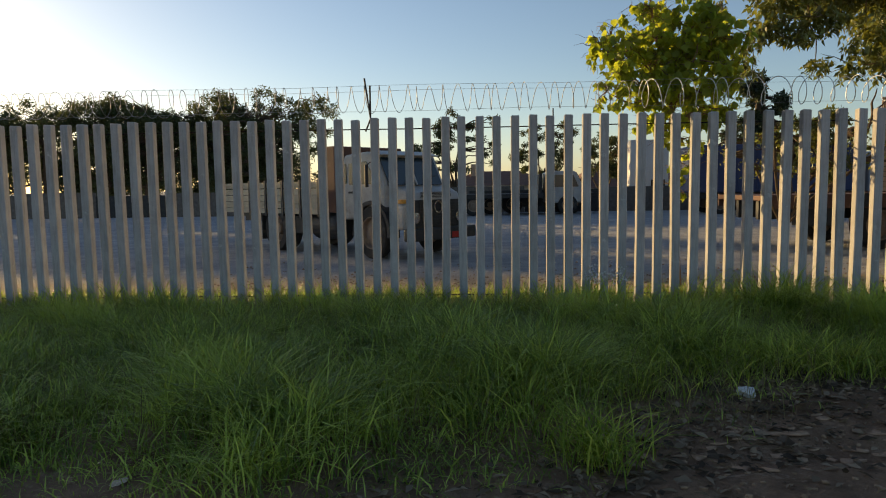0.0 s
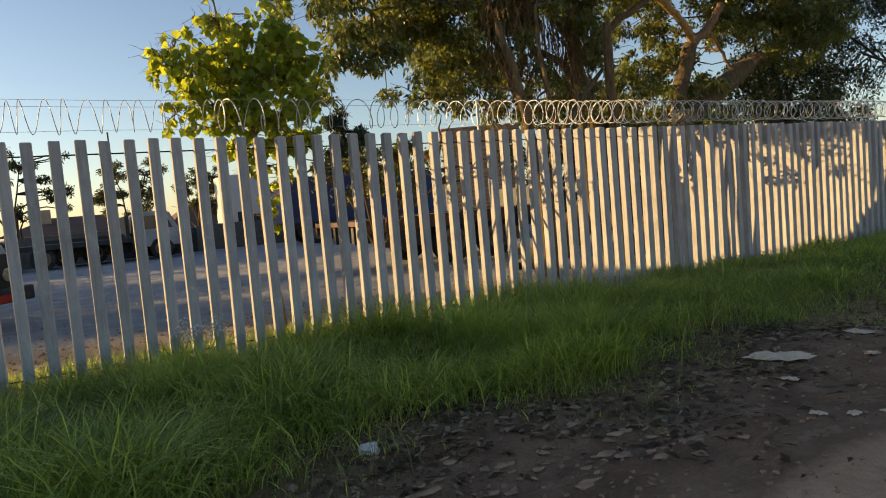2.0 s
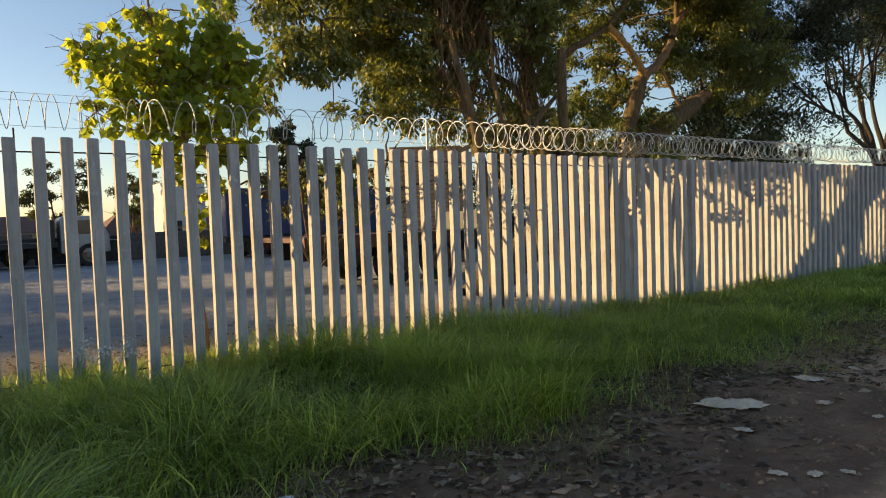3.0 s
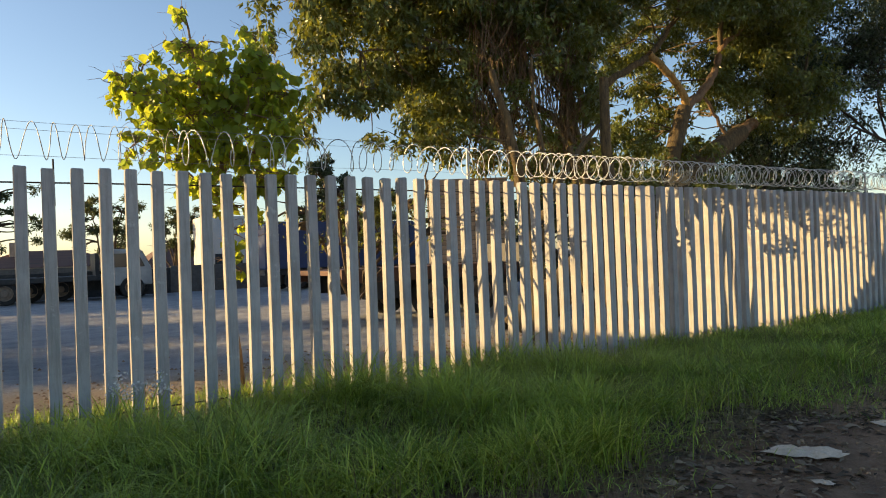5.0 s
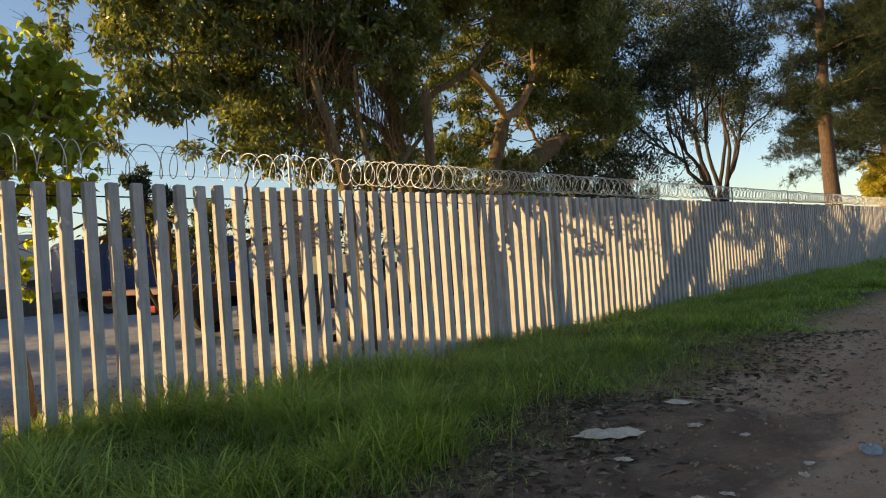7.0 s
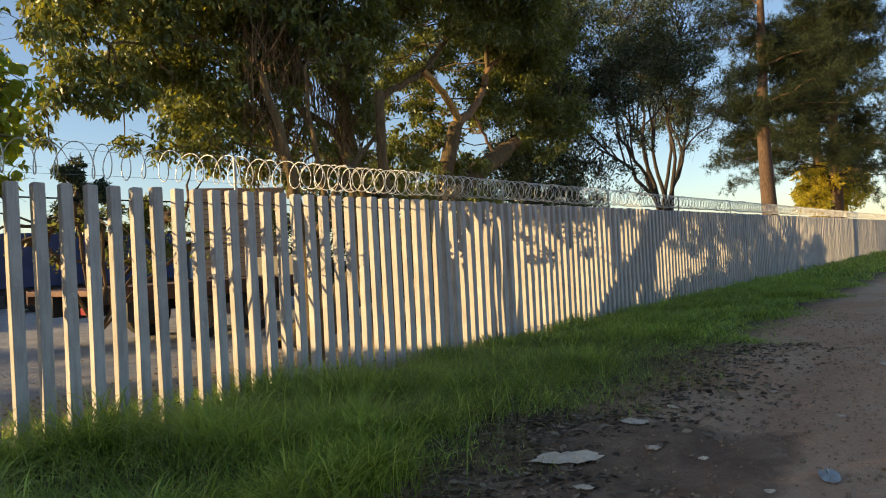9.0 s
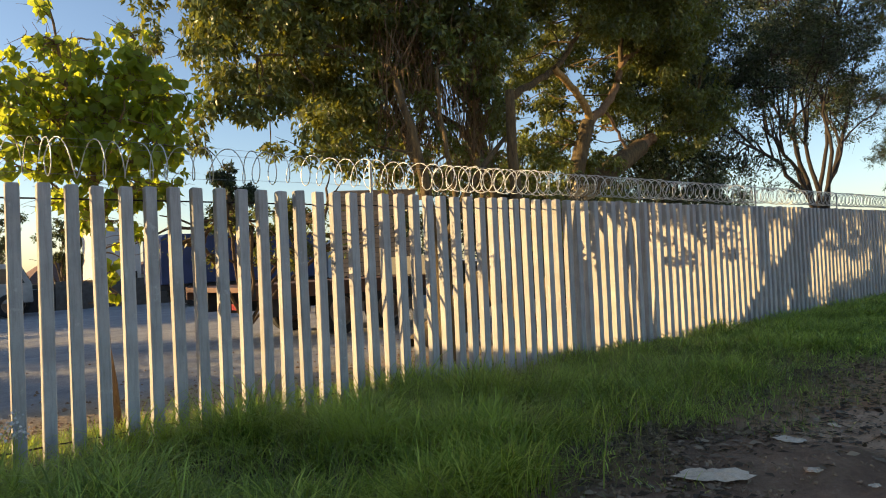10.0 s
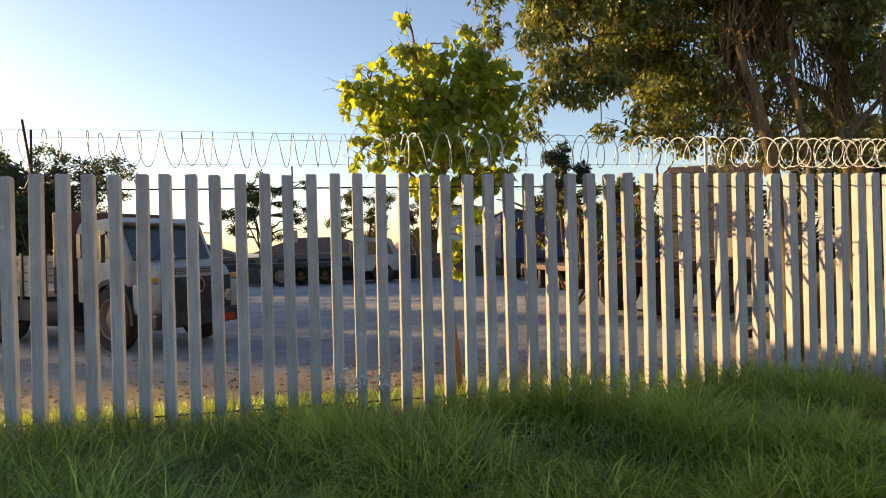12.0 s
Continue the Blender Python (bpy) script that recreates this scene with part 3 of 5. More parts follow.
def big_tree():
    """The large spreading tree behind the fence, with bare limbs low down."""
    trunk = limb_path((9.9, 3.0, -0.1), (11.62, 3.0, 4.24), R1, -0.02, 0.02, 10)
    second = limb_path((9.6, 3.1, -0.1), (8.4, 3.1, 4.12), R1, 0, 0.02, 10)
    third = limb_path((7.0, 3.1, -0.1), (13.5, 3.0, 3.85), R1, 0.02, 0.015, 12)
    limbs = []

    def bough(points, ra, rb, bark=None):
        """A limb bent through the places given."""
        p = np.array(points, float)
        t = np.linspace(0, len(p) - 1, 4 * len(p))
        q = np.stack([np.interp(t, np.arange(len(p)), p[:, k]) for k in range(3)], -1)
        q[1:-1] = (q[:-2] + 2 * q[1:-1] + q[2:]) / 4
        q[1:-1] += R1.normal(0, 0.012, q[1:-1].shape)
        limbs.append((q, np.linspace(ra * 0.78, rb * 0.78, len(q))) if bark is None else (q, np.linspace(ra * 0.78, rb * 0.78, len(q)), bark))

    bough([(8.4, 3.1, 4.1), (8.43, 3.1, 4.61), (8.64, 3.1, 5.1), (8.5, 3.1, 6.4)], 0.1, 0.05)
    # this bough and the arched one below carry painted sun; the crown blocks the real one
    bough([(8.55, 3.0, 3.95), (8.3, 2.9, 4.2), (8.1, 2.85, 4.28)], 0.09, 0.07, BARK_SUNLIT)
    bough([(8.6, 3.0, 3.9), (9.29, 2.95, 4.49), (10.0, 2.9, 4.89), (10.5, 2.9, 5.16), (10.95, 2.9, 5.6), (11.36, 2.9, 6.1), (11.7, 2.9, 7.2)], 0.1, 0.05)
    bough([(10.42, 2.85, 5.18), (11.06, 2.85, 4.82), (11.47, 2.9, 4.48), (11.64, 2.95, 4.2)], 0.095, 0.105, BARK_SUNLIT)
    bough([(11.6, 3.0, 4.2), (12.22, 2.95, 4.65), (12.6, 2.9, 5.17), (12.77, 2.9, 5.65), (13.61, 2.9, 6.2), (14.13, 2.9, 7.2)], 0.13, 0.06, BARK_TAN)
    bough([(13.5, 3.0, 3.82), (13.75, 2.95, 4.02), (13.85, 2.9, 4.06)], 0.17, 0.16, BARK_TAN)
    bough([(13.55, 3.0, 3.84), (14.75, 3.0, 4.28), (15.98, 3.0, 5.0), (16.4, 3.0, 6.2)], 0.08, 0.04)
    bough([(12.3, 3.0, 4.5), (12.83, 3.0, 3.95), (13.1, 3.0, 3.55)], 0.045, 0.05, BARK_TAN)
    bough([(7.1, 3.0, 2.5), (6.95, 3.0, 3.2), (6.5, 2.9, 4.1), (5.6, 2.7, 4.7), (4.4, 2.6, 4.75)], 0.1, 0.03)
    bough([(6.95, 3.0, 3.2), (7.15, 2.9, 4.3), (7.3, 2.9, 5.6), (7.0, 2.9, 6.8)], 0.07, 0.03)
    for a, b, ra, rb, sag in ((second[7], (5.6, 2.6, 4.6), 0.08, 0.03, 0.08), ((8.64, 3.1, 5.1), (8.0, 2.8, 7.2), 0.05, 0.03, 0.05),
                              ((12.77, 2.9, 5.65), (13.0, 2.7, 8.2), 0.06, 0.03, 0.0), (second[6], (6.2, 3.4, 5.6), 0.06, 0.03, 0.06), ((5.6, 2.6, 4.6), (4.0, 2.5, 4.3), 0.03, 0.012, 0.05)):
        limbs.append((limb_path(a, b, R1, sag, 0.06, 10), np.linspace(ra, rb, 10)))
    blobs = [(5.5, 4.4, 5.0, 1.1), (7.0, 4.4, 4.6, 1.1), (8.4, 4.4, 5.6, 1.1), (6.2, 4.4, 6.4, 1.2), (7.8, 4.6, 7.0, 1.2), (4.8, 4.2, 6.0, 1.0), (12.5, 5.5, 5.6, 1.0), (14.0, 5.6, 6.6, 1.2), (13.2, 5.4, 4.6, 0.9), (11.6, 5.4, 6.8, 1.0), (3.2, 2.6, 4.2, 0.7), (3.4, 2.6, 3.4, 0.5), (4.4, 2.6, 3.0, 0.4), (5.0, 2.4, 2.85, 0.35), (3.9, 2.5, 3.7, 0.6), (3.3, 2.7, 5.0, 0.7), (9.4, 1.6, 3.5, 0.5), (10.6, 1.6, 4.4, 0.6), (8.6, 3.2, 3.6, 0.8), (9.2, 3.6, 4.8, 0.9), (10.2, 4.6, 3.8, 0.8), (11.5, 4.8, 3.5, 0.9), (12.6, 4.6, 4.6, 0.8), (10.0, 4.6, 5.6, 0.8), (7.4, 2.8, 3.2, 0.6), (13.6, 4.4, 3.2, 0.9), (12.2, 3.4, 2.5, 0.7), (13.6, 3.5, 2.3, 0.8), (6.2, 2.2, 2.9, 0.4), (7.6, 2.0, 2.8, 0.4), (8.9, 3.0, 2.9, 0.5), (5.0, 2.4, 3.4, 0.5), (11.4, 4.2, 5.6, 0.6), (4.0, 2.4, 5.9, 1.0), (5.0, 2.3, 7.0, 1.2), (8.0, 2.3, 5.6, 0.9), (9.8, 2.4, 6.4, 0.9), (11.6, 2.2, 6.3, 0.8), (13.4, 2.4, 6.6, 1.1), (7.4, 2.2, 7.2, 1.2), (15.6, 2.6, 5.0, 1.0), (14.4, 2.6, 4.0, 0.8), (12.4, 2.2, 8.0, 1.4), (4.1, 2.8, 4.6, 1.0), (5.2, 2.7, 4.1, 1.05), (6.4, 2.6, 3.9, 1.0), (5.4, 3.0, 5.4, 1.2), (7.2, 2.6, 4.9, 1.2), (7.0, 3.0, 6.2, 1.4), (8.6, 2.8, 6.6, 1.3),
             (4.6, 2.9, 6.2, 1.1), (7.9, 2.4, 4.0, 0.75), (9.4, 3.0, 7.2, 1.3), (11.0, 3.0, 7.0, 1.4), (12.6, 3.0, 7.4, 1.5), (9.6, 3.4, 4.2, 0.6), (4.5, 2.6, 3.3, 0.45),
             (13.8, 3.1, 5.2, 1.2), (14.8, 3.1, 6.6, 1.5), (5.9, 2.5, 3.15, 0.4), (11.9, 3.4, 4.9, 0.5), (8.9, 3.2, 5.4, 0.6), (6.0, 3.1, 7.4, 1.3), (8.0, 3.0, 8.0, 1.4),
             (10.2, 3.0, 8.6, 1.5), (13.0, 3.2, 9.0, 1.6), (3.6, 2.8, 5.3, 0.6), (6.9, 2.3, 3.3, 0.4)]
    # forked and upright side stems close behind the fence, added to cast its forked shadow
    fork = (5.95, 1.2, 1.4)
    for a, b, ra, rb, sag in (((6.02, 1.2, -0.1), fork, 0.15, 0.12, 0), (fork, (5.4, 1.3, 3.9), 0.1, 0.045, -0.02), (fork, (6.3, 1.2, 2.1), 0.1, 0.075, 0),
                              ((6.3, 1.2, 2.1), (6.2, 1.4, 4.2), 0.045, 0.02, 0), ((6.3, 1.2, 2.1), (7.5, 1.4, 3.3), 0.07, 0.03, 0.03), ((7.56, 1.2, -0.1), (7.5, 1.25, 4.0), 0.12, 0.07, 0), ((7.2, 1.2, -0.1), (6.75, 1.25, 2.9), 0.07, 0.04, 0.03)):
        limbs.append((limb_path(a, b, R1, sag, 0.035, 9), np.linspace(ra, rb, 9)))
    blobs += [(5.5, 2.7, 3.05, 0.5), (6.5, 2.7, 2.95, 0.55), (7.5, 2.7, 3.0, 0.55), (8.6, 2.8, 3.05, 0.55), (9.6, 2.8, 2.95, 0.55), (10.8, 2.9, 3.0, 0.6), (12.0, 2.9, 3.2, 0.6), (8.0, 1.25, 2.05, 0.22), (8.4, 1.3, 1.75, 0.2), (9.9, 1.25, 1.75, 0.2), (9.5, 1.3, 2.15, 0.22), (8.2, 1.2, 2.35, 0.2), (7.0, 1.3, 2.4, 0.22), (8.1, 1.25, 1.6, 0.18), (8.8, 1.3, 2.2, 0.22), (9.2, 1.25, 1.95, 0.2), (10.0, 1.3, 2.1, 0.25), (10.2, 1.2, 2.3, 0.25)]
    # the bare window round the limbs
    blobs = [b for b in blobs if not (b[1] < 4.0 and 8.0 < b[0] - 0.1 * b[3] and b[0] < 13.4 and 3.4 < b[2] + 0.3 * b[3] and b[2] - 0.6 * b[3] < 5.5 and b[3] < 1.15)]
    blobs += [(10.9, 3.5, 3.9, 0.3), (11.1, 3.4, 4.35, 0.25), (10.3, 3.5, 4.3, 0.25), (9.4, 3.5, 3.9, 0.3), (12.5, 3.6, 3.6, 0.3), (9.8, 3.4, 3.5, 0.3), (12.2, 3.5, 4.1, 0.2)]
    blobs += [(10.7, 4.4, 5.0, 0.4), (11.9, 4.5, 5.3, 0.4), (11.3, 4.6, 4.2, 0.35), (9.5, 4.4, 5.2, 0.4), (12.9, 4.4, 4.2, 0.4)]
    crown = tree("large_tree", "large spreading tree with narrow olive leaves and bare tan limbs", [(trunk, np.linspace(0.26, 0.15, 10)), (second, np.linspace(0.2, 0.11, 10)), (third, np.linspace(0.34, 0.2, 12))],
                limbs, BARK_OCHRE, blobs, LEAF_BIG, 280000, 0.113, "narrow", 9, 24, 0.9, 0.3, (3, 0.6, 0.008))
    # dry twigs hanging in a curtain under the crown
    pieces = []
    for _ in range(420):
        x, z = R1.uniform(5.9, 8.3), R1.uniform(3.4, 5.9)
        e = (x + R1.normal(0, 0.2), 2.35 + R1.normal(0, 0.2), z - R1.uniform(0.4, 1.5))
        pieces.append(tube_arrays(limb_path((x, 2.5 + R1.normal(0, 0.25), z), e, R1, -0.04, 0.07, 7), np.linspace(0.011, 0.005, 7), 4))
    v, q = join_arrays(pieces)
    tagged(part_mesh("dry_twig_curtain", mesh_arrays("dry_twig_curtain", v, q, BARK_DRY, True), crown, "tangle of dry brown hanging twigs", Matrix.Translation(-crown.matrix_basis.translation)), "tangle of dry brown hanging twigs", kind="stuff")
    return crown


def dark_tree():
    trunk = limb_path((16.2, 4.2, -0.1), (16.4, 4.2, 4.5), R1, 0, 0.03, 10)
    limbs = [(limb_path(trunk[5], b, R1, 0.05, 0.06, 9), np.linspace(0.08, 0.02, 9)) for b in ((14.9, 3.8, 5.0), (17.9, 4.0, 5.4), (16.2, 3.8, 6.8), (18.6, 4.2, 4.0), (15.0, 4.0, 3.4))]
    blobs = [(15.0, 3.8, 2.0, 0.7), (16.6, 3.8, 1.8, 0.8), (18.2, 3.8, 2.2, 0.8), (19.6, 4.0, 2.8, 0.8), (15.0, 4.0, 3.6, 1.0), (16.4, 3.9, 3.3, 0.95), (17.6, 4.0, 3.7, 1.1), (18.8, 4.1, 4.4, 1.0), (16.3, 4.0, 4.8, 1.3), (15.4, 4.0, 6.0, 1.4), (17.8, 4.1, 5.9, 1.5),
             (16.6, 4.2, 7.4, 1.7), (19.2, 4.2, 6.6, 1.3), (18.6, 4.2, 8.2, 1.6), (15.6, 4.2, 2.6, 0.7), (17.4, 4.2, 2.7, 0.7)]
    return tree("dense_tree", "dense dark green tree behind the concrete fence", [(trunk, np.linspace(0.2, 0.1, 10))], limbs, BARK_DARK, blobs, LEAF_DARK, 60000, 0.115, "narrow", 12, 13, 0.7, 0.44, (2, 0.6, 0.009))


def open_tree():
    """Several stems from one foot, with an airy crown."""
    trunks, limbs, blobs = [], [], []
    foot = np.array((23.6, 3.2, -0.1))
    trunks.append((limb_path(foot, foot + [0.05, 0, 2.7], R1, 0, 0.02, 8), np.linspace(0.26, 0.17, 8)))
    trunks.append((limb_path(foot + [-0.15, 0, 0], foot + [-0.5, 0, 2.5], R1, 0, 0.02, 8), np.linspace(0.2, 0.14, 8)))
    for b in ((23.9, 3.0, 6.6), (22.2, 3.0, 6.2), (25.4, 3.3, 6.8), (19.8, 3.1, 4.9), (23.0, 3.6, 7.2), (27.0, 3.3, 6.4), (18.6, 3.2, 4.4), (21.0, 3.4, 6.0), (26.0, 3.0, 5.6)):
        p = limb_path(foot + np.array([R1.normal(0, 0.15), R1.normal(0, 0.15), 2.0 + R1.uniform(-0.3, 0.5)]), b, R1, 0.07, 0.04, 12)
        limbs.append((p, np.linspace(0.085, 0.03, 12)))
        for _ in range(4):
            e = p[-1] + R1.normal(0, 1.0, 3) * [1, 0.8, 0.5] + [0, 0, 1.1]
            limbs.append((limb_path(p[R1.integers(6, 11)], e, R1, 0.05, 0.06, 7), np.linspace(0.035, 0.01, 7)))
            blobs.append((*e, R1.uniform(0.5, 0.95)))
    blobs += [(18.4, 3.6, 3.2, 0.7), (19.3, 3.6, 3.7, 0.7), (18.9, 3.6, 2.7, 0.5), (19.6, 3.2, 4.0, 0.8), (20.6, 3.0, 3.4, 0.6), (21.4, 3.2, 5.0, 0.9), (27.0, 3.2, 5.6, 0.9), (22.0, 3.2, 7.6, 1.6), (24.4, 3.2, 8.2, 1.8), (26.6, 3.2, 7.6, 1.5), (20.6, 3.2, 6.6, 1.2), (25.4, 3.2, 10.0, 1.8), (22.4, 3.2, 9.8, 1.8)]
    return tree("open_tree", "many-stemmed tree with an airy crown beyond the fence", trunks, limbs, BARK_DARK, blobs, LEAF_DARK, 60000, 0.11, "narrow", 15, 8, 0.4, 0.46, (3, 0.8, 0.008))


def pine(x, y, tall, lean, label, seed, thick=0.45, boughs=36, reach=1.0):
    r = np.random.default_rng(seed)
    trunk = limb_path((x, y, -0.1), (x + lean, y, tall), r, 0, 0.01, 14)
    root = thing("pine_tree", label, "tree", pose(*trunk[0]), "pines beyond the fence")
    back = Matrix.Translation(-Vector(trunk[0]))
    part_mesh("trunk", tube_mesh("trunk", trunk, np.linspace(thick, 0.12, 14), BARK_PINE, 12), root, m=back)
    tips = []
    for i in range(boughs):
        k = r.uniform(0.3, 0.98)
        a = trunk[0] + (trunk[-1] - trunk[0]) * k
        w = rand_unit(1, r)[0] * [1, 1, 0.15] * (tall * 0.34 * (1.1 - k) + 1.2) * reach
        p = limb_path(a, a + w + [0, 0, r.uniform(-0.6, 0.9)], r, 0.06, 0.07, 8)
        part_mesh("bough", tube_mesh("bough", p, np.linspace(0.06, 0.015, 8), BARK_PINE, 5), root, m=back)
        for j in range(95):
            tips.append(p[r.integers(2, 8)] + r.normal(0, 0.32, 3))
    tips = np.repeat(np.array(tips), 22, 0) + r.normal(0, 0.03, (len(tips) * 22, 3))
    v, q = leaf_arrays(tips, r.uniform(0.22, 0.42, len(tips)), "needle", r, -0.1)
    part_mesh("crown", mesh_arrays("crown", v, q, NEEDLE), root, m=back)
    return root


def simple_tree(name, label, x, y, z0, tall, blobs, mat, leaves, size, seed, thick=0.16, group="", per=6):
    r = np.random.default_rng(seed)
    t = limb_path((x, y, z0), (x, y, z0 + tall), r, 0, 0.03, 8)
    limbs = [(limb_path(t[4], (bx, by, bz), r, 0.04, 0.06, 7), np.linspace(thick * 0.5, 0.02, 7)) for bx, by, bz, _ in blobs[:6]]
    return tree(name, label, [(t, np.linspace(thick, thick * 0.5, 8))], limbs, BARK_BROWN, blobs, mat, leaves, size, "narrow", seed, per, 0.3, 0.4, (1, 0.7, 0.02), group)


young_tree()
big_tree()
dark_tree()
open_tree()
pine(38.2, 3.2, 17.0, 0.5, "tall pine with a reddish bare lower trunk", 31)
pine(57.5, 3.2, 19.0, 0.2, "tall pine beside the far end of the fence", 32, 0.5, 110, 1.55)
pine(66.0, 6.0, 21.0, -0.2, "tall pine with drooping boughs in the distance", 33, 0.5, 60, 1.4)
simple_tree("golden_bush", "sunlit golden shrub at the far end of the lane", 62, 5.0, -0.1, 3.5, [(58, 4.4, 5.0, 1.8), (62, 5, 5.6, 2.4), (66, 5, 5.4, 2.6), (71, 5, 6.0, 3.0), (55, 4.4, 3.8, 1.6), (66, 5, 3.2, 2.2)], LEAF_GOLD, 14000, 0.36, 51)

# ---------------------------------------------------------------- far trees beyond the yard
# the three at x -41 to -57 are added out of view to shade the yard
for tx, ty, tall, seed in ((-33, 42, 9.4, 61), (-24.5, 41, 9.4, 62), (-16, 41, 9.6, 63), (-29, 44, 9.6, 67), (-20.5, 43, 9.2, 68), (-41, 41, 11.5, 64), (-49, 40, 12.5, 65), (-57, 40, 12.5, 66)):
    _r = np.random.default_rng(seed)
    simple_tree("acacia_tree", "dark flat-crowned tree shading the yard from its far side", tx, ty, -2.2, tall - 2.2,
                [(tx + _r.uniform(-4.6, 4.6), ty + _r.uniform(-2, 2), -2.2 + tall * _r.uniform(0.34, 1.0), _r.uniform(1.0, 2.0)) for _ in range(36)], LEAF_FAR, 42000 if tx > -36 else 14000, 0.22 if tx > -36 else 0.4, seed, 0.3, "trees along the yard", 5)
for tx, ty, lo, hi, half, seed in ((-1.8, 33, 1.9, 5.5, 2.2, 71), (3.6, 34, 1.9, 4.9, 1.5, 72), (-15.2, 38, 1.0, 6.6, 3.0, 73), (7.5, 36, 2.0, 4.4, 1.2, 74)):
    _r = np.random.default_rng(seed)
    simple_tree("yard_tree", "small open tree behind the yard's sheds", tx, ty, -2.2, 4.6,
                [(tx + _r.uniform(-half, half), ty + _r.uniform(-1, 1), _r.uniform(lo, hi), _r.uniform(0.4, 0.8)) for _ in range(22)], LEAF_FAR, 9000, 0.15, seed, 0.13, "trees along the yard", 6)
_r = np.random.default_rng(80)
_blobs = []
for f in np.linspace(0.0, 1.0, 30):
    half = 2.3 * (1 - f) + 0.25
    _blobs.append((13.4 + _r.uniform(-half, half), 27 + _r.uniform(-half, half) * 0.5, 1.4 + 5.1 * f, 0.5 + 0.5 * (1 - f)))
simple_tree("conifer", "dark bushy conifer standing behind the blue truck", 13.4, 27, 0.0, 5.5, _blobs, LEAF_DARK, 15000, 0.22, 81, 0.25)
simple_tree("leafy_bush", "low green bushes beside the brick house", 9.6, 12.6, 0.0, 2.2,
            [(9.0, 12.6, 2.4, 0.7), (9.9, 12.7, 2.9, 0.6), (8.3, 12.8, 2.0, 0.6), (10.3, 13, 3.1, 0.5), (9.4, 12.5, 1.6, 0.7), (9.5, 12.8, 3.05, 0.45), (8.8, 12.7, 2.8, 0.5), (8.2, 12.8, 2.5, 0.4)], LEAF_BIG, 6000, 0.13, 82, 0.08)

for k in range(9):
    hx = 17.0 + k * 3.6
    _r = np.random.default_rng(90 + k)
    simple_tree("undergrowth_bush", "dark dense bush in the undergrowth beyond the fence", hx, 10.0, -0.05, 1.6,
                [(hx + _r.uniform(-1.7, 1.7), 10 + _r.uniform(-0.8, 0.8), _r.uniform(0.5, 2.3), _r.uniform(0.6, 0.95)) for _ in range(12)], LEAF_DARK, 5000, 0.2, 90 + k, 0.07, "undergrowth beyond the fence")

for k, (hx, hy) in enumerate(((12.9, 9.0), (15.2, 9.2), (17.6, 9.1), (20.0, 9.2))):
    _r = np.random.default_rng(190 + k)
    simple_tree("tall_bush", "tall dark bush closing the view behind the fence", hx, hy, -0.05, 2.6,
                [(hx + _r.uniform(-1.2, 1.3), hy + _r.uniform(-0.7, 0.7), _r.uniform(0.7, 3.9), _r.uniform(0.6, 0.95)) for _ in range(20)], LEAF_DARK, 11000, 0.16, 190 + k, 0.09, "undergrowth beyond the fence")

# added shrubs, rising to the right, that keep the sun off the fence's lower part
for k in range(8):
    hx, top = 10.6 + k * 1.5, 1.15 + 0.13 * k
    _r = np.random.default_rng(290 + k)
    simple_tree("shade_shrub", "low dark shrub added close behind the fence to shade its lower part", hx, 2.7, -0.05, top * 0.7,
                [(hx + _r.uniform(-0.8, 0.8), 2.7 + _r.uniform(-0.3, 0.3), _r.uniform(0.2, 0.85) * top, _r.uniform(0.3, 0.45)) for _ in range(14)], LEAF_DARK, 3500, 0.1, 290 + k, 0.04, "shrubs close behind the fence", 12)

simple_tree("leafy_shrub", "thin shrub with small dark leaves just behind the fence", 3.1, 1.1, -0.05, 1.5,
            [(2.6, 1.0, 1.75, 0.3), (3.2, 1.1, 1.9, 0.35), (3.8, 1.0, 2.0, 0.3), (2.9, 1.0, 2.15, 0.28), (3.5, 1.1, 1.5, 0.25), (4.3, 1.1, 1.8, 0.25)], LEAF_BIG, 900, 0.062, 83, 0.03, "", 18)

# ---------------------------------------------------------------- the yard: house, sheds, parked vehicles


def brick_house():
    root = thing("brick_house", "small unplastered tan brick house behind the trailer", "house", pose(10.7, 12.0, 0, 0, 0, -30) @ Matrix.Diagonal((1, 1, 0.98, 1)))
    part("wall", box(0.012, 0.012, 0, 2.5, 4.0, 3.74), MORTAR, root)
    part("coping", box(-0.03, -0.03, 3.74, 2.54, 4.03, 3.79, 0.01), BRICK, root)
    return root


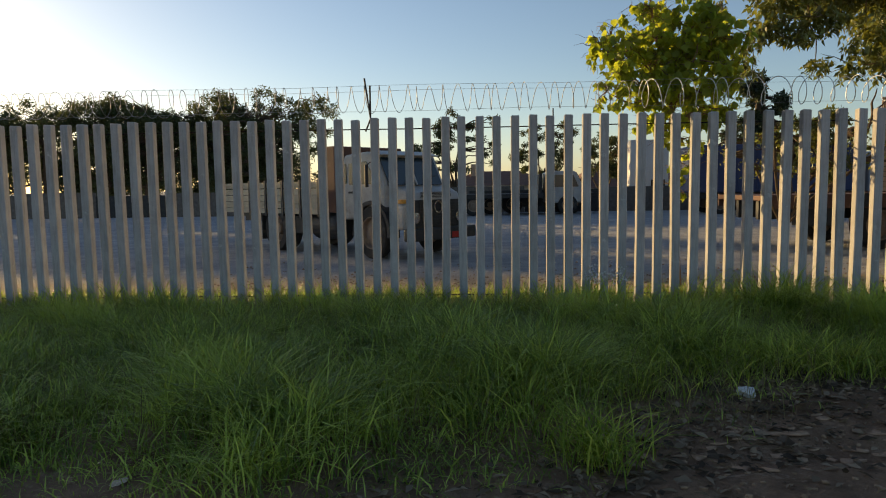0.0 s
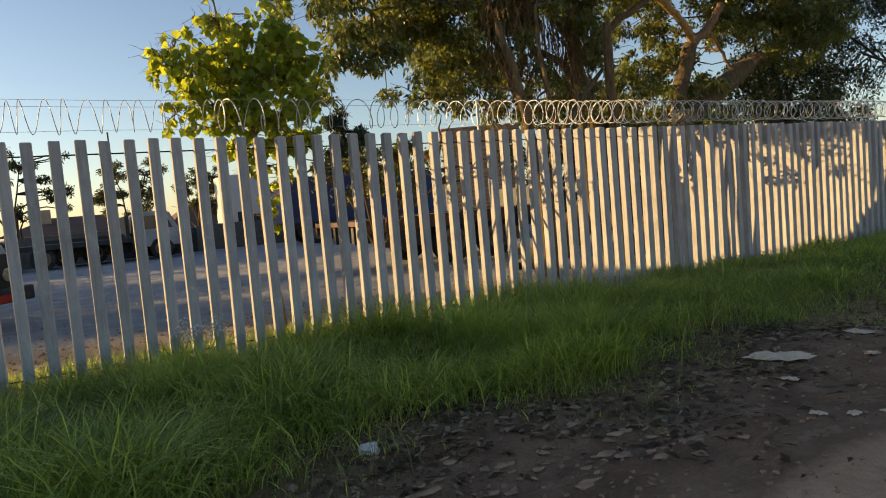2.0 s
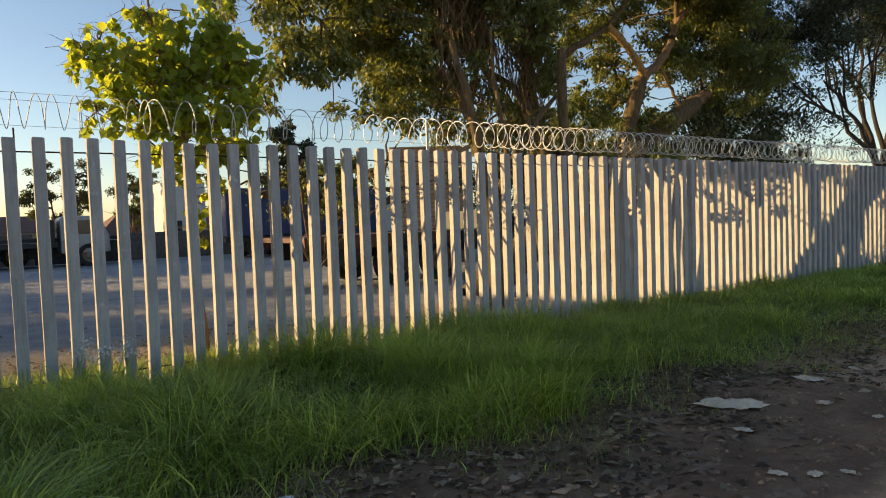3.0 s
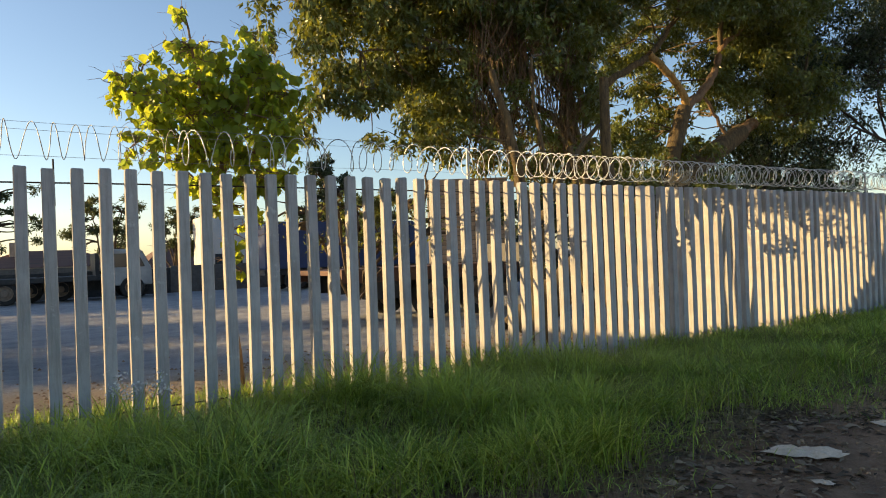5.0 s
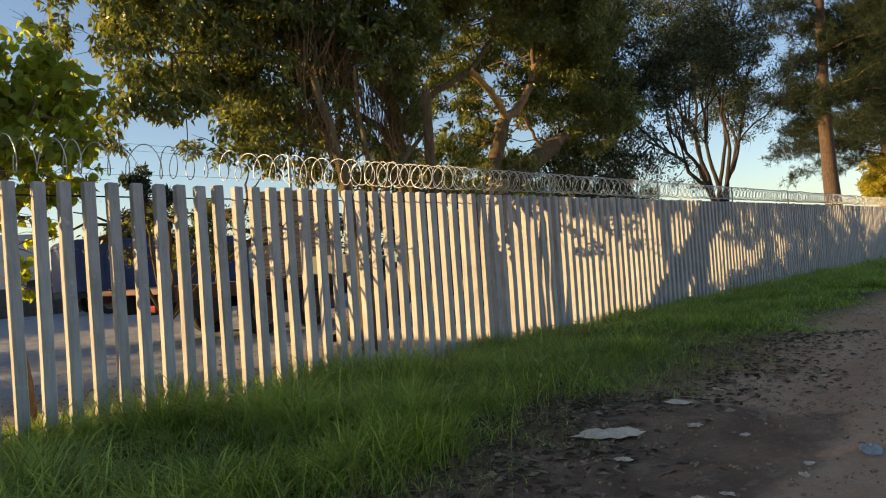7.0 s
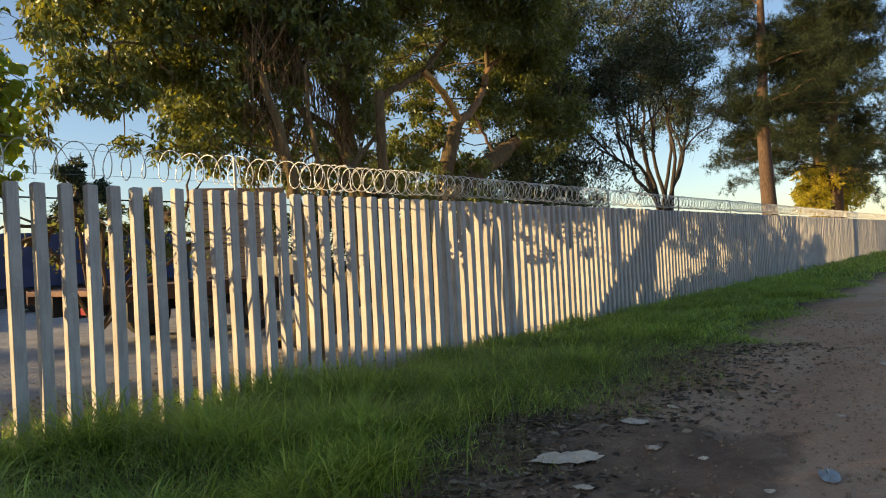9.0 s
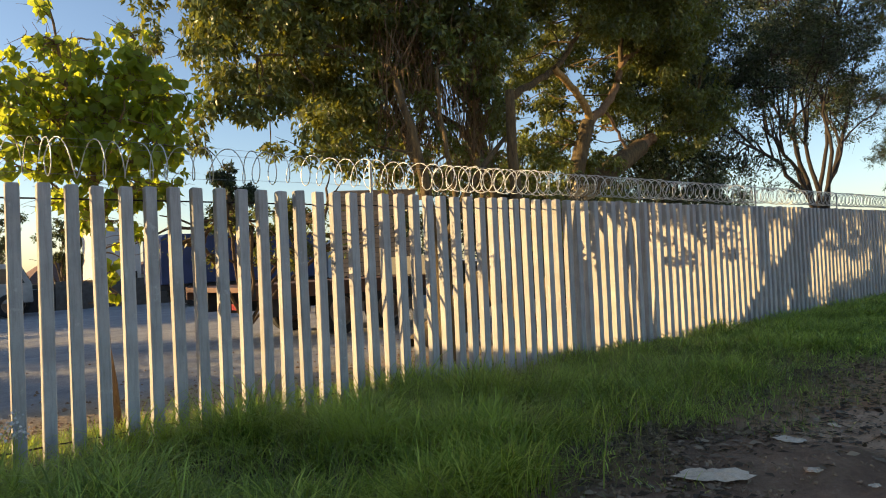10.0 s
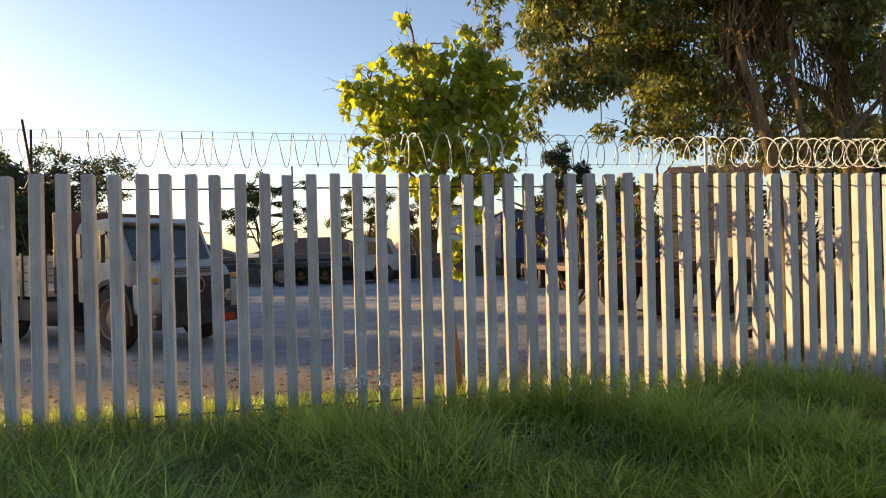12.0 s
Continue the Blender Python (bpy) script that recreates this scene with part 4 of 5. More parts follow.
def roof_house(x, y, w, deep, eave, ridge, label, wall_mat, chimney=False):
    root = thing("house", label, "house", pose(x, y, -2.2), "houses behind the yard")
    part("wall", box(0, 0, 0, w, deep, eave), wall_mat, root)
    bm = bmesh.new()
    o = 0.5
    vs = [bm.verts.new(p) for p in ((-o, -o, eave), (w + o, -o, eave), (w + o, deep + o, eave), (-o, deep + o, eave), (w * 0.3, deep / 2, ridge), (w * 0.7, deep / 2, ridge))]
    for f in ((0, 1, 5, 4), (1, 2, 5), (2, 3, 4, 5), (3, 0, 4), (3, 2, 1, 0)):
        bm.faces.new([vs[i] for i in f])
    roof = part("roof", bm, TILE_RED, root, "weathered red clay tile roof")
    for i in range(max(1, int(w / 2.4))):
        win = part("window", box(0.8 + i * 2.4, -0.05, 2.4, 1.7 + i * 2.4, 0.02, 3.3, 0.01), WHITE_PAINT, root)
        part("pane", box(0.87 + i * 2.4, -0.06, 2.47, 1.63 + i * 2.4, -0.03, 3.23), GLASS, win)
    if chimney:
        part("chimney", box(w * 0.24, deep * 0.3, eave, w * 0.24 + 0.7, deep * 0.3 + 0.7, ridge + 0.55, 0.03), BRICK, roof)
    return root


def wheel(parent, x, y, out, radius=0.52, width=0.28, name="wheel"):
    """A truck wheel on the side given by out (+1 or -1 along y): tyre, dished rim, hub and bolts."""
    w = part(name, ring_bm([(0.62, -0.5), (0.93, -0.5), (1.0, -0.34), (1.0, 0.34), (0.93, 0.5), (0.62, 0.5)], radius, width, 40), RUBBER, parent, m=pose(x, y, radius, 0, 0, 0))
    rim = part("rim", ring_bm([(0.63, 0.48 * out), (0.58, 0.46 * out), (0.54, 0.1 * out), (0.3, 0.16 * out), (0.26, 0.42 * out), (0.0, 0.45 * out), (0.0, 0.0), (0.63, 0.0)], radius, width, 32), RIM, w, "dusty pale steel rim")
    return w


def ring_bm(profile, radius, width, n):
    """A profile of (radius share, width share) turned about the y axis."""
    bm = bmesh.new()
    rows = []
    for k in range(n):
        a = 2 * math.pi * k / n
        rows.append([bm.verts.new((math.cos(a) * r * radius, w * width, math.sin(a) * r * radius)) for r, w in profile])
    m = len(profile)
    for k in range(n):
        a, b = rows[k], rows[(k + 1) % n]
        for j in range(m):
            bm.faces.new((a[j], a[(j + 1) % m], b[(j + 1) % m], b[j]))
    bmesh.ops.remove_doubles(bm, verts=bm.verts, dist=1e-5)
    bmesh.ops.recalc_face_normals(bm, faces=bm.faces)
    return bm


def parked_truck():
    """An old bonneted flatbed lorry; x forwards from the front axle, z up from the ground."""
    root = thing("truck", "old white short-bonnet truck with a cream plank bed", "truck", pose(-2.24, 6.25, 0.0, 0, 0, -40) @ Matrix.Diagonal((0.89, 0.86, 1, 1)))
    # cab shell, bonnet with its round nose, side panels
    part("cab", prism([(-1.05, 0.75), (-1.05, 1.95), (-0.95, 2.08), (-0.2, 2.13), (0.02, 2.06), (0.36, 1.42), (0.36, 0.95), (-0.45, 0.8)], -1.02, 1.02, 0.05), WHITE_PAINT, root)
    part("bonnet", prism([(0.3, 0.9), (0.3, 1.44), (0.7, 1.4), (0.92, 1.3), (1.0, 1.14), (1.0, 0.9)], -0.86, 0.86, 0.07), WHITE_PAINT, root)
    for s in (-1, 1):
        part("fender", prism([(0.62 * math.cos(a), 0.5 + 0.66 * math.sin(a)) for a in np.linspace(-0.1, math.pi + 0.1, 13)] + [(0.54 * math.cos(a), 0.5 + 0.58 * math.sin(a)) for a in np.linspace(math.pi + 0.1, -0.1, 13)],
                             s * 0.8, s * 1.12), DARK_TRIM, root)
        part("front_wing", box(0.55, min(s * 0.78, s * 1.08), 0.6, 1.0, max(s * 0.78, s * 1.08), 1.08, 0.06), WHITE_PAINT, root)
        part("side_window", prism([(-0.8, 1.48), (-0.8, 1.9), (-0.2, 1.94), (0.12, 1.48)], s * 1.015, s * 1.035), GLASS, root)
        door = part("door", prism([(-0.88, 0.86), (-0.88, 1.96), (-0.16, 2.0), (0.2, 1.44), (0.2, 1.05), (-0.3, 0.9)], s * 1.005, s * 1.018), WHITE_PAINT, root)
        part("handle", box(-0.82, s * 1.035 - 0.015, 1.3, -0.68, s * 1.035 + 0.015, 1.34, 0.005), DARK_TRIM, door, "black door handle")
        part("quarter_window", box(-1.02, s * 1.03 - 0.01, 1.5, -0.9, s * 1.03 + 0.01, 1.9), GLASS, root)
        arm = part("mirror", box(0.1, min(s * 1.28, s * 1.36), 1.42, 0.15, max(s * 1.28, s * 1.36) + 0.1 * max(s, 0), 1.86, 0.015), DARK_TRIM, root, "tall black side mirror")
        part_mesh("bracket", tube_mesh("bracket", [(0.12, s * 1.0, 1.9), (0.12, s * 1.2, 1.9), (0.12, s * 1.32, 1.84)], 0.012, STEEL, 6), arm)
        lamp = part("headlight", ring_bm([(0.0, 0.5), (0.8, 0.4), (1.0, 0.0), (0.9, -0.4), (0.0, -0.5)], 0.12, 0.1, 20), CHROME, root, m=pose(1.02, s * 0.72, 0.82, 0, 0, 90))
        part("indicator", box(0.86, min(s * 0.86, s * 1.1), 1.1, 0.98, max(s * 0.86, s * 1.1), 1.18, 0.02), AMBER, root)
        part("step", box(-0.75, s * 0.9 - 0.12, 0.45, -0.3, s * 0.9 + 0.12, 0.5, 0.01), DARK_TRIM, root)
    part("windshield", prism([(0.075, 2.0), (0.39, 1.45), (0.4, 1.46), (0.085, 2.01)], -0.88, 0.88), GLASS, root)
    part("windshield_post", prism([(0.08, 2.02), (0.4, 1.45), (0.415, 1.46), (0.095, 2.03)], -0.025, 0.025), WHITE_PAINT, root)
    for s in (-0.45, 0.35):
        part_mesh("wiper", tube_mesh("wiper", [(0.41, s, 1.46), (0.33, s + 0.25, 1.62), (0.31, s + 0.4, 1.65)], 0.008, DARK_TRIM, 5), root)
    part("visor", prism([(-0.1, 2.12), (0.2, 2.04), (0.22, 2.06), (-0.08, 2.15)], -0.95, 0.95), WHITE_PAINT, root)
    grille = part("grille", box(0.99, -0.82, 0.6, 1.03, 0.82, 1.16, 0.01), DARK_TRIM, root, "black front grille")
    for k in range(9):
        part("slat", box(1.03, -0.6, 0.66 + k * 0.052, 1.05, 0.6, 0.685 + k * 0.052, 0.004), DARK_TRIM, grille)
    vent = part("vent", box(0.985, -0.5, 1.2, 1.0, 0.5, 1.31), DARK_TRIM, root)
    for k in range(4):
        part("slat", box(0.99, -0.5, 1.205 + k * 0.027, 1.012, 0.5, 1.215 + k * 0.027), WHITE_PAINT, vent)
    part("emblem", ring_bm([(0.8, -0.5), (1.0, -0.5), (1.0, 0.5), (0.8, 0.5)], 0.13, 0.02, 24), CHROME, root, "round chrome ring on the nose", pose(1.05, 0, 1.02, 0, 0, 90))
    bumper = part("bumper", box(1.04, -1.12, 0.38, 1.24, 1.12, 0.62, 0.04), DARK_TRIM, root, "dark steel bumper")
    part("red_plate", box(1.242, 0.25, 0.4, 1.25, 0.68, 0.52), RED_LAMP, bumper, "small red plate")
    part("headboard", box(-1.62, -1.12, 0.9, -1.2, 1.12, 2.28, 0.03), RUST, root, "rust-red headboard behind the cab")
    # chassis and tank
    for s in (-0.4, 0.4):
        part("chassis_beam", box(-6.2, s - 0.05, 0.62, 0.9, s + 0.05, 0.84), DARK_TRIM, root)
    part("fuel_tank", ring_bm([(0.0, -0.5), (0.94, -0.5), (1.0, -0.45), (1.0, 0.45), (0.94, 0.5), (0.0, 0.5)], 0.3, 1.0, 24), DARK_TRIM, root, m=pose(-1.75, -0.8, 0.62, 0, 0, 90))
    part("toolbox", box(-2.95, -1.05, 0.42, -2.35, -0.62, 0.8, 0.02), DARK_TRIM, root)
    bed = part("bed", box(-6.3, -1.2, 0.86, -1.68, 1.2, 0.96, 0.01), BOARD, root, "worn cream plank bed")
    for s in (-1, 1):
        for k in range(4):
            part("side_board", box(-6.3, s * 1.2 - 0.018, 0.98 + k * 0.15, -1.68, s * 1.2 + 0.018, 1.11 + k * 0.15, 0.006), BOARD, bed)
        for k in range(7):
            part("stake", box(-6.24 + k * 0.75, s * 1.235 - 0.02, 0.8, -6.16 + k * 0.75, s * 1.235 + 0.02, 1.6, 0.006), DARK_TRIM, bed)
    for k in range(4):
        part("tail_board", box(-6.34, -1.2, 0.98 + k * 0.15, -6.3, 1.2, 1.11 + k * 0.15, 0.006), BOARD, bed)
    for s in (-1, 1):
        wheel(root, 0.0, s * 0.98, s)
        wheel(root, -3.6, s * 0.92, s, 0.52, 0.5)
        part("mudflap", box(-4.25, s * 0.92 - 0.26, 0.25, -4.22, s * 0.92 + 0.26, 0.8), RUBBER, root)
    part_mesh("aerial", tube_mesh("aerial", [(0.0, -0.9, 2.05), (-0.05, -0.92, 2.7)], 0.005, STEEL, 5), root)
    return root


def flat_trailer():
    root = thing("flatbed_trailer", "rusty brown flatbed trailer with dark wheels beside the house", "trailer", pose(5.0, 7.2, 0, 0, 0, 4))
    part("deck", box(0, -1.2, 1.02, 5.4, 1.2, 1.12, 0.01), RUST, root)
    for s in (-1, 1):
        part("side_beam", box(0, s * 1.2 - 0.03, 0.86, 5.4, s * 1.2 + 0.03, 1.14, 0.01), RUST, root)
        part("chassis_beam", box(0.1, s * 0.45 - 0.06, 0.62, 5.3, s * 0.45 + 0.06, 1.0), DARK_TRIM, root)
        for k in range(10):
            part("stake_pocket", box(0.2 + k * 0.55, s * 1.245 - 0.02, 0.88, 0.28 + k * 0.55, s * 1.245 + 0.02, 1.16), DARK_TRIM, root)
        for x in (2.3, 3.55):
            wheel(root, x, s * 0.98, s, 0.5, 0.3)
    part("rear_lamp", box(-0.03, -1.1, 0.7, 0.0, -0.9, 0.82, 0.005), RED_LAMP, root)
    part("toolbox", box(0.7, -1.1, 0.5, 1.5, -0.7, 0.9, 0.02), DARK_TRIM, root)
    part("headboard", box(5.34, -1.2, 1.12, 5.42, 1.2, 1.6, 0.02), DARK_TRIM, root)
    return root


def blue_truck():
    root = thing("covered_truck", "truck under a dark blue tarpaulin at the back of the yard", "truck", pose(8.6, 23.5, 0))
    cover = part("cover", prism([(0, 0.95), (0, 2.85), (0.25, 3.02), (7.3, 3.02), (7.5, 2.85), (7.5, 0.95)], -1.25, 1.25, 0.06), BLUE_TARP, root, "dark blue tarpaulin cover")
    for k in range(9):
        part("bow", box(0.4 + k * 0.84, -1.275, 0.98, 0.46 + k * 0.84, -1.255, 2.9), BLUE_TARP, cover)
    part("chassis_beam", box(0, -1.1, 0.7, 7.6, 1.1, 0.93), DARK_TRIM, root)
    part("cab", prism([(7.7, 0.6), (7.7, 2.5), (7.9, 2.65), (9.1, 2.6), (9.5, 1.7), (9.5, 0.6)], -1.15, 1.15, 0.08), PALE_WALL, root)
    for x in (1.4, 2.6, 8.6):
        for s in (-1, 1):
            wheel(root, x, s * 1.0, s, 0.5, 0.3)
    return root


def low_trailer(x, y, length, label):
    root = thing("low_trailer", label, "trailer", pose(x, y, 0), "trailers along the back of the yard")
    part("deck", box(0, -1.2, 0.82, length, 1.2, 1.0, 0.02), DARK_TRIM, root)
    part("side_rail", box(0, -1.24, 1.02, length, -1.2, 1.16, 0.01), DARK_TRIM, root)
    part("skirt", box(0.6, -1.1, 0.35, length - 0.6, 1.1, 0.8, 0.02), DARK_TRIM, root)
    for x2 in (1.0, 2.1, length - 1.2):
        for s in (-1, 1):
            wheel(root, x2, s * 1.0, s, 0.48, 0.3)
    return root


def cab_truck(x, y, label):
    """A small flat-nosed lorry seen from the side."""
    root = thing("lorry", label, "truck", pose(x, y, 0), "lorries along the back of the yard")
    part("cab", prism([(0, 0.55), (0, 1.95), (0.2, 2.05), (1.35, 2.02), (1.75, 1.25), (1.78, 0.55)], -1.0, 1.0, 0.07), WHITE_PAINT, root)
    part("windshield", prism([(1.4, 1.95), (1.72, 1.3), (1.75, 1.31), (1.43, 1.96)], -0.85, 0.85), GLASS, root)
    for s in (-1, 1):
        part("side_window", prism([(0.35, 1.3), (0.35, 1.85), (1.25, 1.85), (1.5, 1.3)], s * 0.99, s * 1.012), GLASS, root)
    part("deck", box(-4.5, -1.1, 0.8, -0.1, 1.1, 1.0, 0.02), DARK_TRIM, root)
    part("bulkhead", box(-0.35, -1.1, 1.0, -0.2, 1.1, 1.9, 0.02), DARK_TRIM, root)
    for x2 in (1.0, -3.4):
        for s in (-1, 1):
            wheel(root, x2, s * 0.9, s, 0.46, 0.26)
    return root


parked_truck()
flat_trailer()
blue_truck()
low_trailer(-1.0, 26.5, 6.2, "dark empty low trailer at the back of the yard")
low_trailer(-9.5, 27.0, 7.5, "dark empty low trailer beside the sheds")
cab_truck(2.6, 25.0, "white flat-nosed lorry with a dark bed, parked at the back")
house_thing = brick_house()
roof_house(-3.0, 44, 8.5, 7, 3.6, 4.75, "low house with a red tile roof and chimney", PLASTER, True)
roof_house(7.0, 43, 5.0, 6, 3.3, 5.0, "small house with a pointed red tile roof", PLASTER)
roof_house(-14.0, 46, 9, 7, 3.4, 4.6, "low plastered house with a red roof", PALE_WALL)
roof_house(13.5, 46, 9, 7, 3.6, 4.8, "low house with a red tile roof", PLASTER)
shed = thing("white_shed", "tall white painted shed with one dark window", "shed", pose(8.3, 32.0, -0.7))
part("wall", box(0, 0, 0, 2.2, 3, 4.6, 0.02), PALE_WALL, shed)
part("window", box(0.5, -0.03, 1.9, 0.9, 0.02, 2.5, 0.01), GLASS, shed)
part("door", box(1.2, -0.03, 0.0, 2.0, 0.02, 2.3, 0.01), DARK_TRIM, shed)
yard_wall = thing("yard_wall", "dark boundary wall along the far side of the yard", "wall", pose(0, 29.3, 0), kind="structure")
for k in range(26):
    part("wall_panel", box(-46 + k * 4.0, 0, -0.4, -42.02 + k * 4.0, 0.16, 1.15 + 0.1 * ((k * 7) % 3), 0.01), MORTAR if k % 3 else DARK_TRIM, yard_wall)

# ---------------------------------------------------------------- the fence
PITCH, FACE, DEEP, TOP = 0.2, 0.092, 0.094, 2.2


def post_mesh(seed):
    r = random.Random(seed)
    bm = bmesh.new()
    rows = []
    for z, g in ((-0.12, 0.0), (0.7, 0.0), (1.5, 0.0), (TOP - 0.01, 0.0), (TOP, 0.007)):
        dx, dy = r.uniform(-0.0025, 0.0025), r.uniform(-0.003, 0.003)
        c = 0.006
        ring = [(g + c, g), (FACE - g - c, g), (FACE - g, g + c), (FACE - g, DEEP - g - c), (FACE - g - c, DEEP - g), (g + c, DEEP - g), (g, DEEP - g - c), (g, g + c)]
        rows.append([bm.verts.new((x + dx, y + dy, z + r.uniform(-0.004, 0.004) * (z > 1.6))) for x, y in ring])
    for a, b in zip(rows, rows[1:]):
        for j in range(8):
            bm.faces.new((a[j], a[(j + 1) % 8], b[(j + 1) % 8], b[j]))
    bm.faces.new(rows[-1])
    me = bpy.data.meshes.new("post")
    bm.to_mesh(me)
    bm.free()
    me.materials.append(CONCRETE)
    return me


fence = thing("fence", "tall palisade of close-set grey concrete posts", "fence", kind="")
post_meshes = [post_mesh(s) for s in range(6)]
_r = random.Random(4)
for i in range(-40, 259):
    p = part_mesh("post", post_meshes[_r.randrange(6)], fence, m=pose(i * PITCH, 0, _r.gauss(0, 0.006), _r.gauss(0, 0.15), _r.gauss(0, 0.16), _r.gauss(0, 0.35)))
_v = np.array([v.co[:] for v in post_meshes[0].vertices])
_q = np.array([p.vertices[:] for p in post_meshes[0].polygons if len(p.vertices) == 4])
far_v, far_q = join_arrays([(_v + [i * PITCH, 0, 0], _q) for i in [*range(-140, -40), *range(259, 420)]])
tagged(part_mesh("far_posts", mesh_arrays("far_posts", far_v, far_q, CONCRETE), fence), kind="stuff")
rail_path = [(x, DEEP + 0.012, 2.085 + 0.004 * math.sin(x * 1.3)) for x in np.arange(-28, 84, 0.8)]
part_mesh("rail", tube_mesh("rail", rail_path, 0.0075, STEEL, 6), fence, "thin black steel tie bar")
low_path = [(x, DEEP + 0.012, 0.16) for x in np.arange(-28, 84, 0.8)]
part_mesh("rail", tube_mesh("rail", low_path, 0.0075, STEEL, 6), fence, "thin black steel tie bar")
bracket = part_mesh("bracket", tube_mesh("bracket", [(-2.06, DEEP + 0.02, 2.06), (-2.0, DEEP + 0.02, 2.2), (-2.0, DEEP + 0.03, 2.58)], 0.011, STEEL, 6), fence, "forked black steel wire bracket")
part_mesh("arm", tube_mesh("arm", [(-2.0, DEEP + 0.02, 2.22), (-2.06, DEEP + 0.02, 2.66)], 0.011, STEEL, 6), bracket)
part_mesh("stub", tube_mesh("stub", [(0.085, DEEP + 0.02, 1.9), (0.082, DEEP + 0.02, 2.28)], 0.008, STEEL, 6), fence, "rusty steel rod end")
part_mesh("wire_pole", tube_mesh("wire_pole", [(4.16, DEEP + 0.05, 1.7), (4.16, DEEP + 0.05, 2.58)], 0.018, GREY_PIPE, 8), fence, "grey pipe that carries the razor wire")
for x in (9.1, 12.9, 16.8, 21.0, 25.5, 30.0):
    part_mesh("wire_pole", tube_mesh("wire_pole", [(x, DEEP + 0.05, 1.7), (x, DEEP + 0.05, 2.58)], 0.016, GREY_PIPE, 8), fence)

# ---------------------------------------------------------------- razor wire
AXIS_Y, AXIS_Z, RAD = 0.09, 2.42, 0.15


def coil(name, label, x0, x1, per_metre, barbs, wire=0.0022, crossed=False, seed=1, rad=RAD, mat=WIRE):
    r = np.random.default_rng(seed)
    pieces = []
    for hand in ((1, -1) if crossed else (1,)):
        turns = (x1 - x0) * per_metre / (2 if crossed else 1)
        n = int(turns * 20)
        t = np.linspace(0, 1, n)
        a = hand * 2 * np.pi * turns * t
        wob = np.interp(t * turns, np.arange(int(turns) + 2), r.normal(0, 0.35, int(turns) + 2))
        rr = rad * (1 + 0.06 * np.interp(t * turns, np.arange(int(turns) + 2), r.normal(0, 1, int(turns) + 2)))
        x = x0 + (x1 - x0) * t + wob * 0.5 / per_metre + 0.018 * np.sin(a * 0.5)
        path = np.stack([x, AXIS_Y + rr * np.cos(a), AXIS_Z + rr * np.sin(a)], -1)
        pieces.append(tube_arrays(path, wire, 4))
        if barbs:
            length = np.r_[0, np.cumsum(np.linalg.norm(np.diff(path, axis=0), axis=1))]
            s = np.arange(0, length[-1], barbs)
            c = np.stack([np.interp(s, length, path[:, k]) for k in range(3)], -1)
            tan = np.gradient(c, axis=0)
            tan /= np.linalg.norm(tan, axis=1, keepdims=True)
            side = np.cross(tan, rand_unit(len(c), r))
            side /= np.linalg.norm(side, axis=1, keepdims=True)
            L, W = 0.014, 0.0095
            v = np.stack([c - tan * L, c + side * W, c + tan * L, c - side * W], 1).reshape(-1, 3)
            pieces.append((v, np.arange(len(v)).reshape(-1, 4)))
    v, q = join_arrays(pieces)
    ob = new(name, mesh_arrays(name, v, q, mat, True))
    return tagged(ob, label, "razor wire", "razor wire on the fence")


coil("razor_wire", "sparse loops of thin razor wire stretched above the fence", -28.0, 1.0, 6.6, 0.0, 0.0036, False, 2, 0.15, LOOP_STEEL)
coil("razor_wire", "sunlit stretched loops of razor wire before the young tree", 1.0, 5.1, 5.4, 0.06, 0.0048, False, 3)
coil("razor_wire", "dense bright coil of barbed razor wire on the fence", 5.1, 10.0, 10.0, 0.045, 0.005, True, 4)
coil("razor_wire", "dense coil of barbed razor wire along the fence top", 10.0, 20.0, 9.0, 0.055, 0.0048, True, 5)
coil("razor_wire", "far run of coiled razor wire on the fence", 20.0, 60.0, 8.0, 0.0, 0.006, True, 6)
for z, y in ((2.565, 0.06), (2.52, 0.16), (2.29, 0.1)):
    line = new("tension_wire", tube_mesh("tension_wire", [(x, y, z + 0.008 * math.sin(x * 1.9 + z * 9)) for x in np.arange(-28, 62, 0.7)], 0.0016, GREY_PIPE, 4))
    tagged(line, "thin straight wire strung through the razor coils", "wire", "tension wires over the fence")
# a wad of dead leaves caught in the coil
_c = rng.normal(0, 1, (260, 3)) * [0.13, 0.05, 0.05] + [7.72, 0.1, 2.32]
_v, _q = leaf_arrays(_c, rng.uniform(0.03, 0.09, 260), "narrow", rng, 0.1)
tagged(new("caught_debris", mesh_arrays("caught_debris", _v, _q, STRAW)), "wad of dry leaves and straw caught in the razor wire", "debris")

def flowering_weed(x, y, tall, seed):
    r = np.random.default_rng(seed)
    root = thing("flowering_weed", "thin weed with small whitish flower heads at the fence", "weed", pose(x, y, 0), "flowering weeds at the fence")
    for _ in range(6):
        e = np.array([r.normal(0, 0.09), r.normal(0, 0.05), tall * r.uniform(0.75, 1.1)])
        p = limb_path((r.normal(0, 0.02), r.normal(0, 0.02), -0.02), e, r, 0.02, 0.05, 6)
        part_mesh("stem", tube_mesh("stem", p, np.linspace(0.004, 0.002, 6), GRASS, 5), root)
        c = r.normal(0, 1, (22, 3)) * [0.03, 0.03, 0.018]
        v, q = leaf_arrays(c, r.uniform(0.012, 0.024, len(c)), "broad", r, -0.3)
        tagged(part_mesh("flower_head", mesh_arrays("flower_head", v, q, PALE_WALL), root, "small whitish flower head", pose(*e)), kind="stuff")
    return root


for k, (x, y, tall) in enumerate(((0.62, -0.06, 0.46), (0.82, -0.05, 0.4), (0.45, -0.08, 0.36))):
    flowering_weed(x, y, tall, 300 + k)

# ---------------------------------------------------------------- litter on the ground


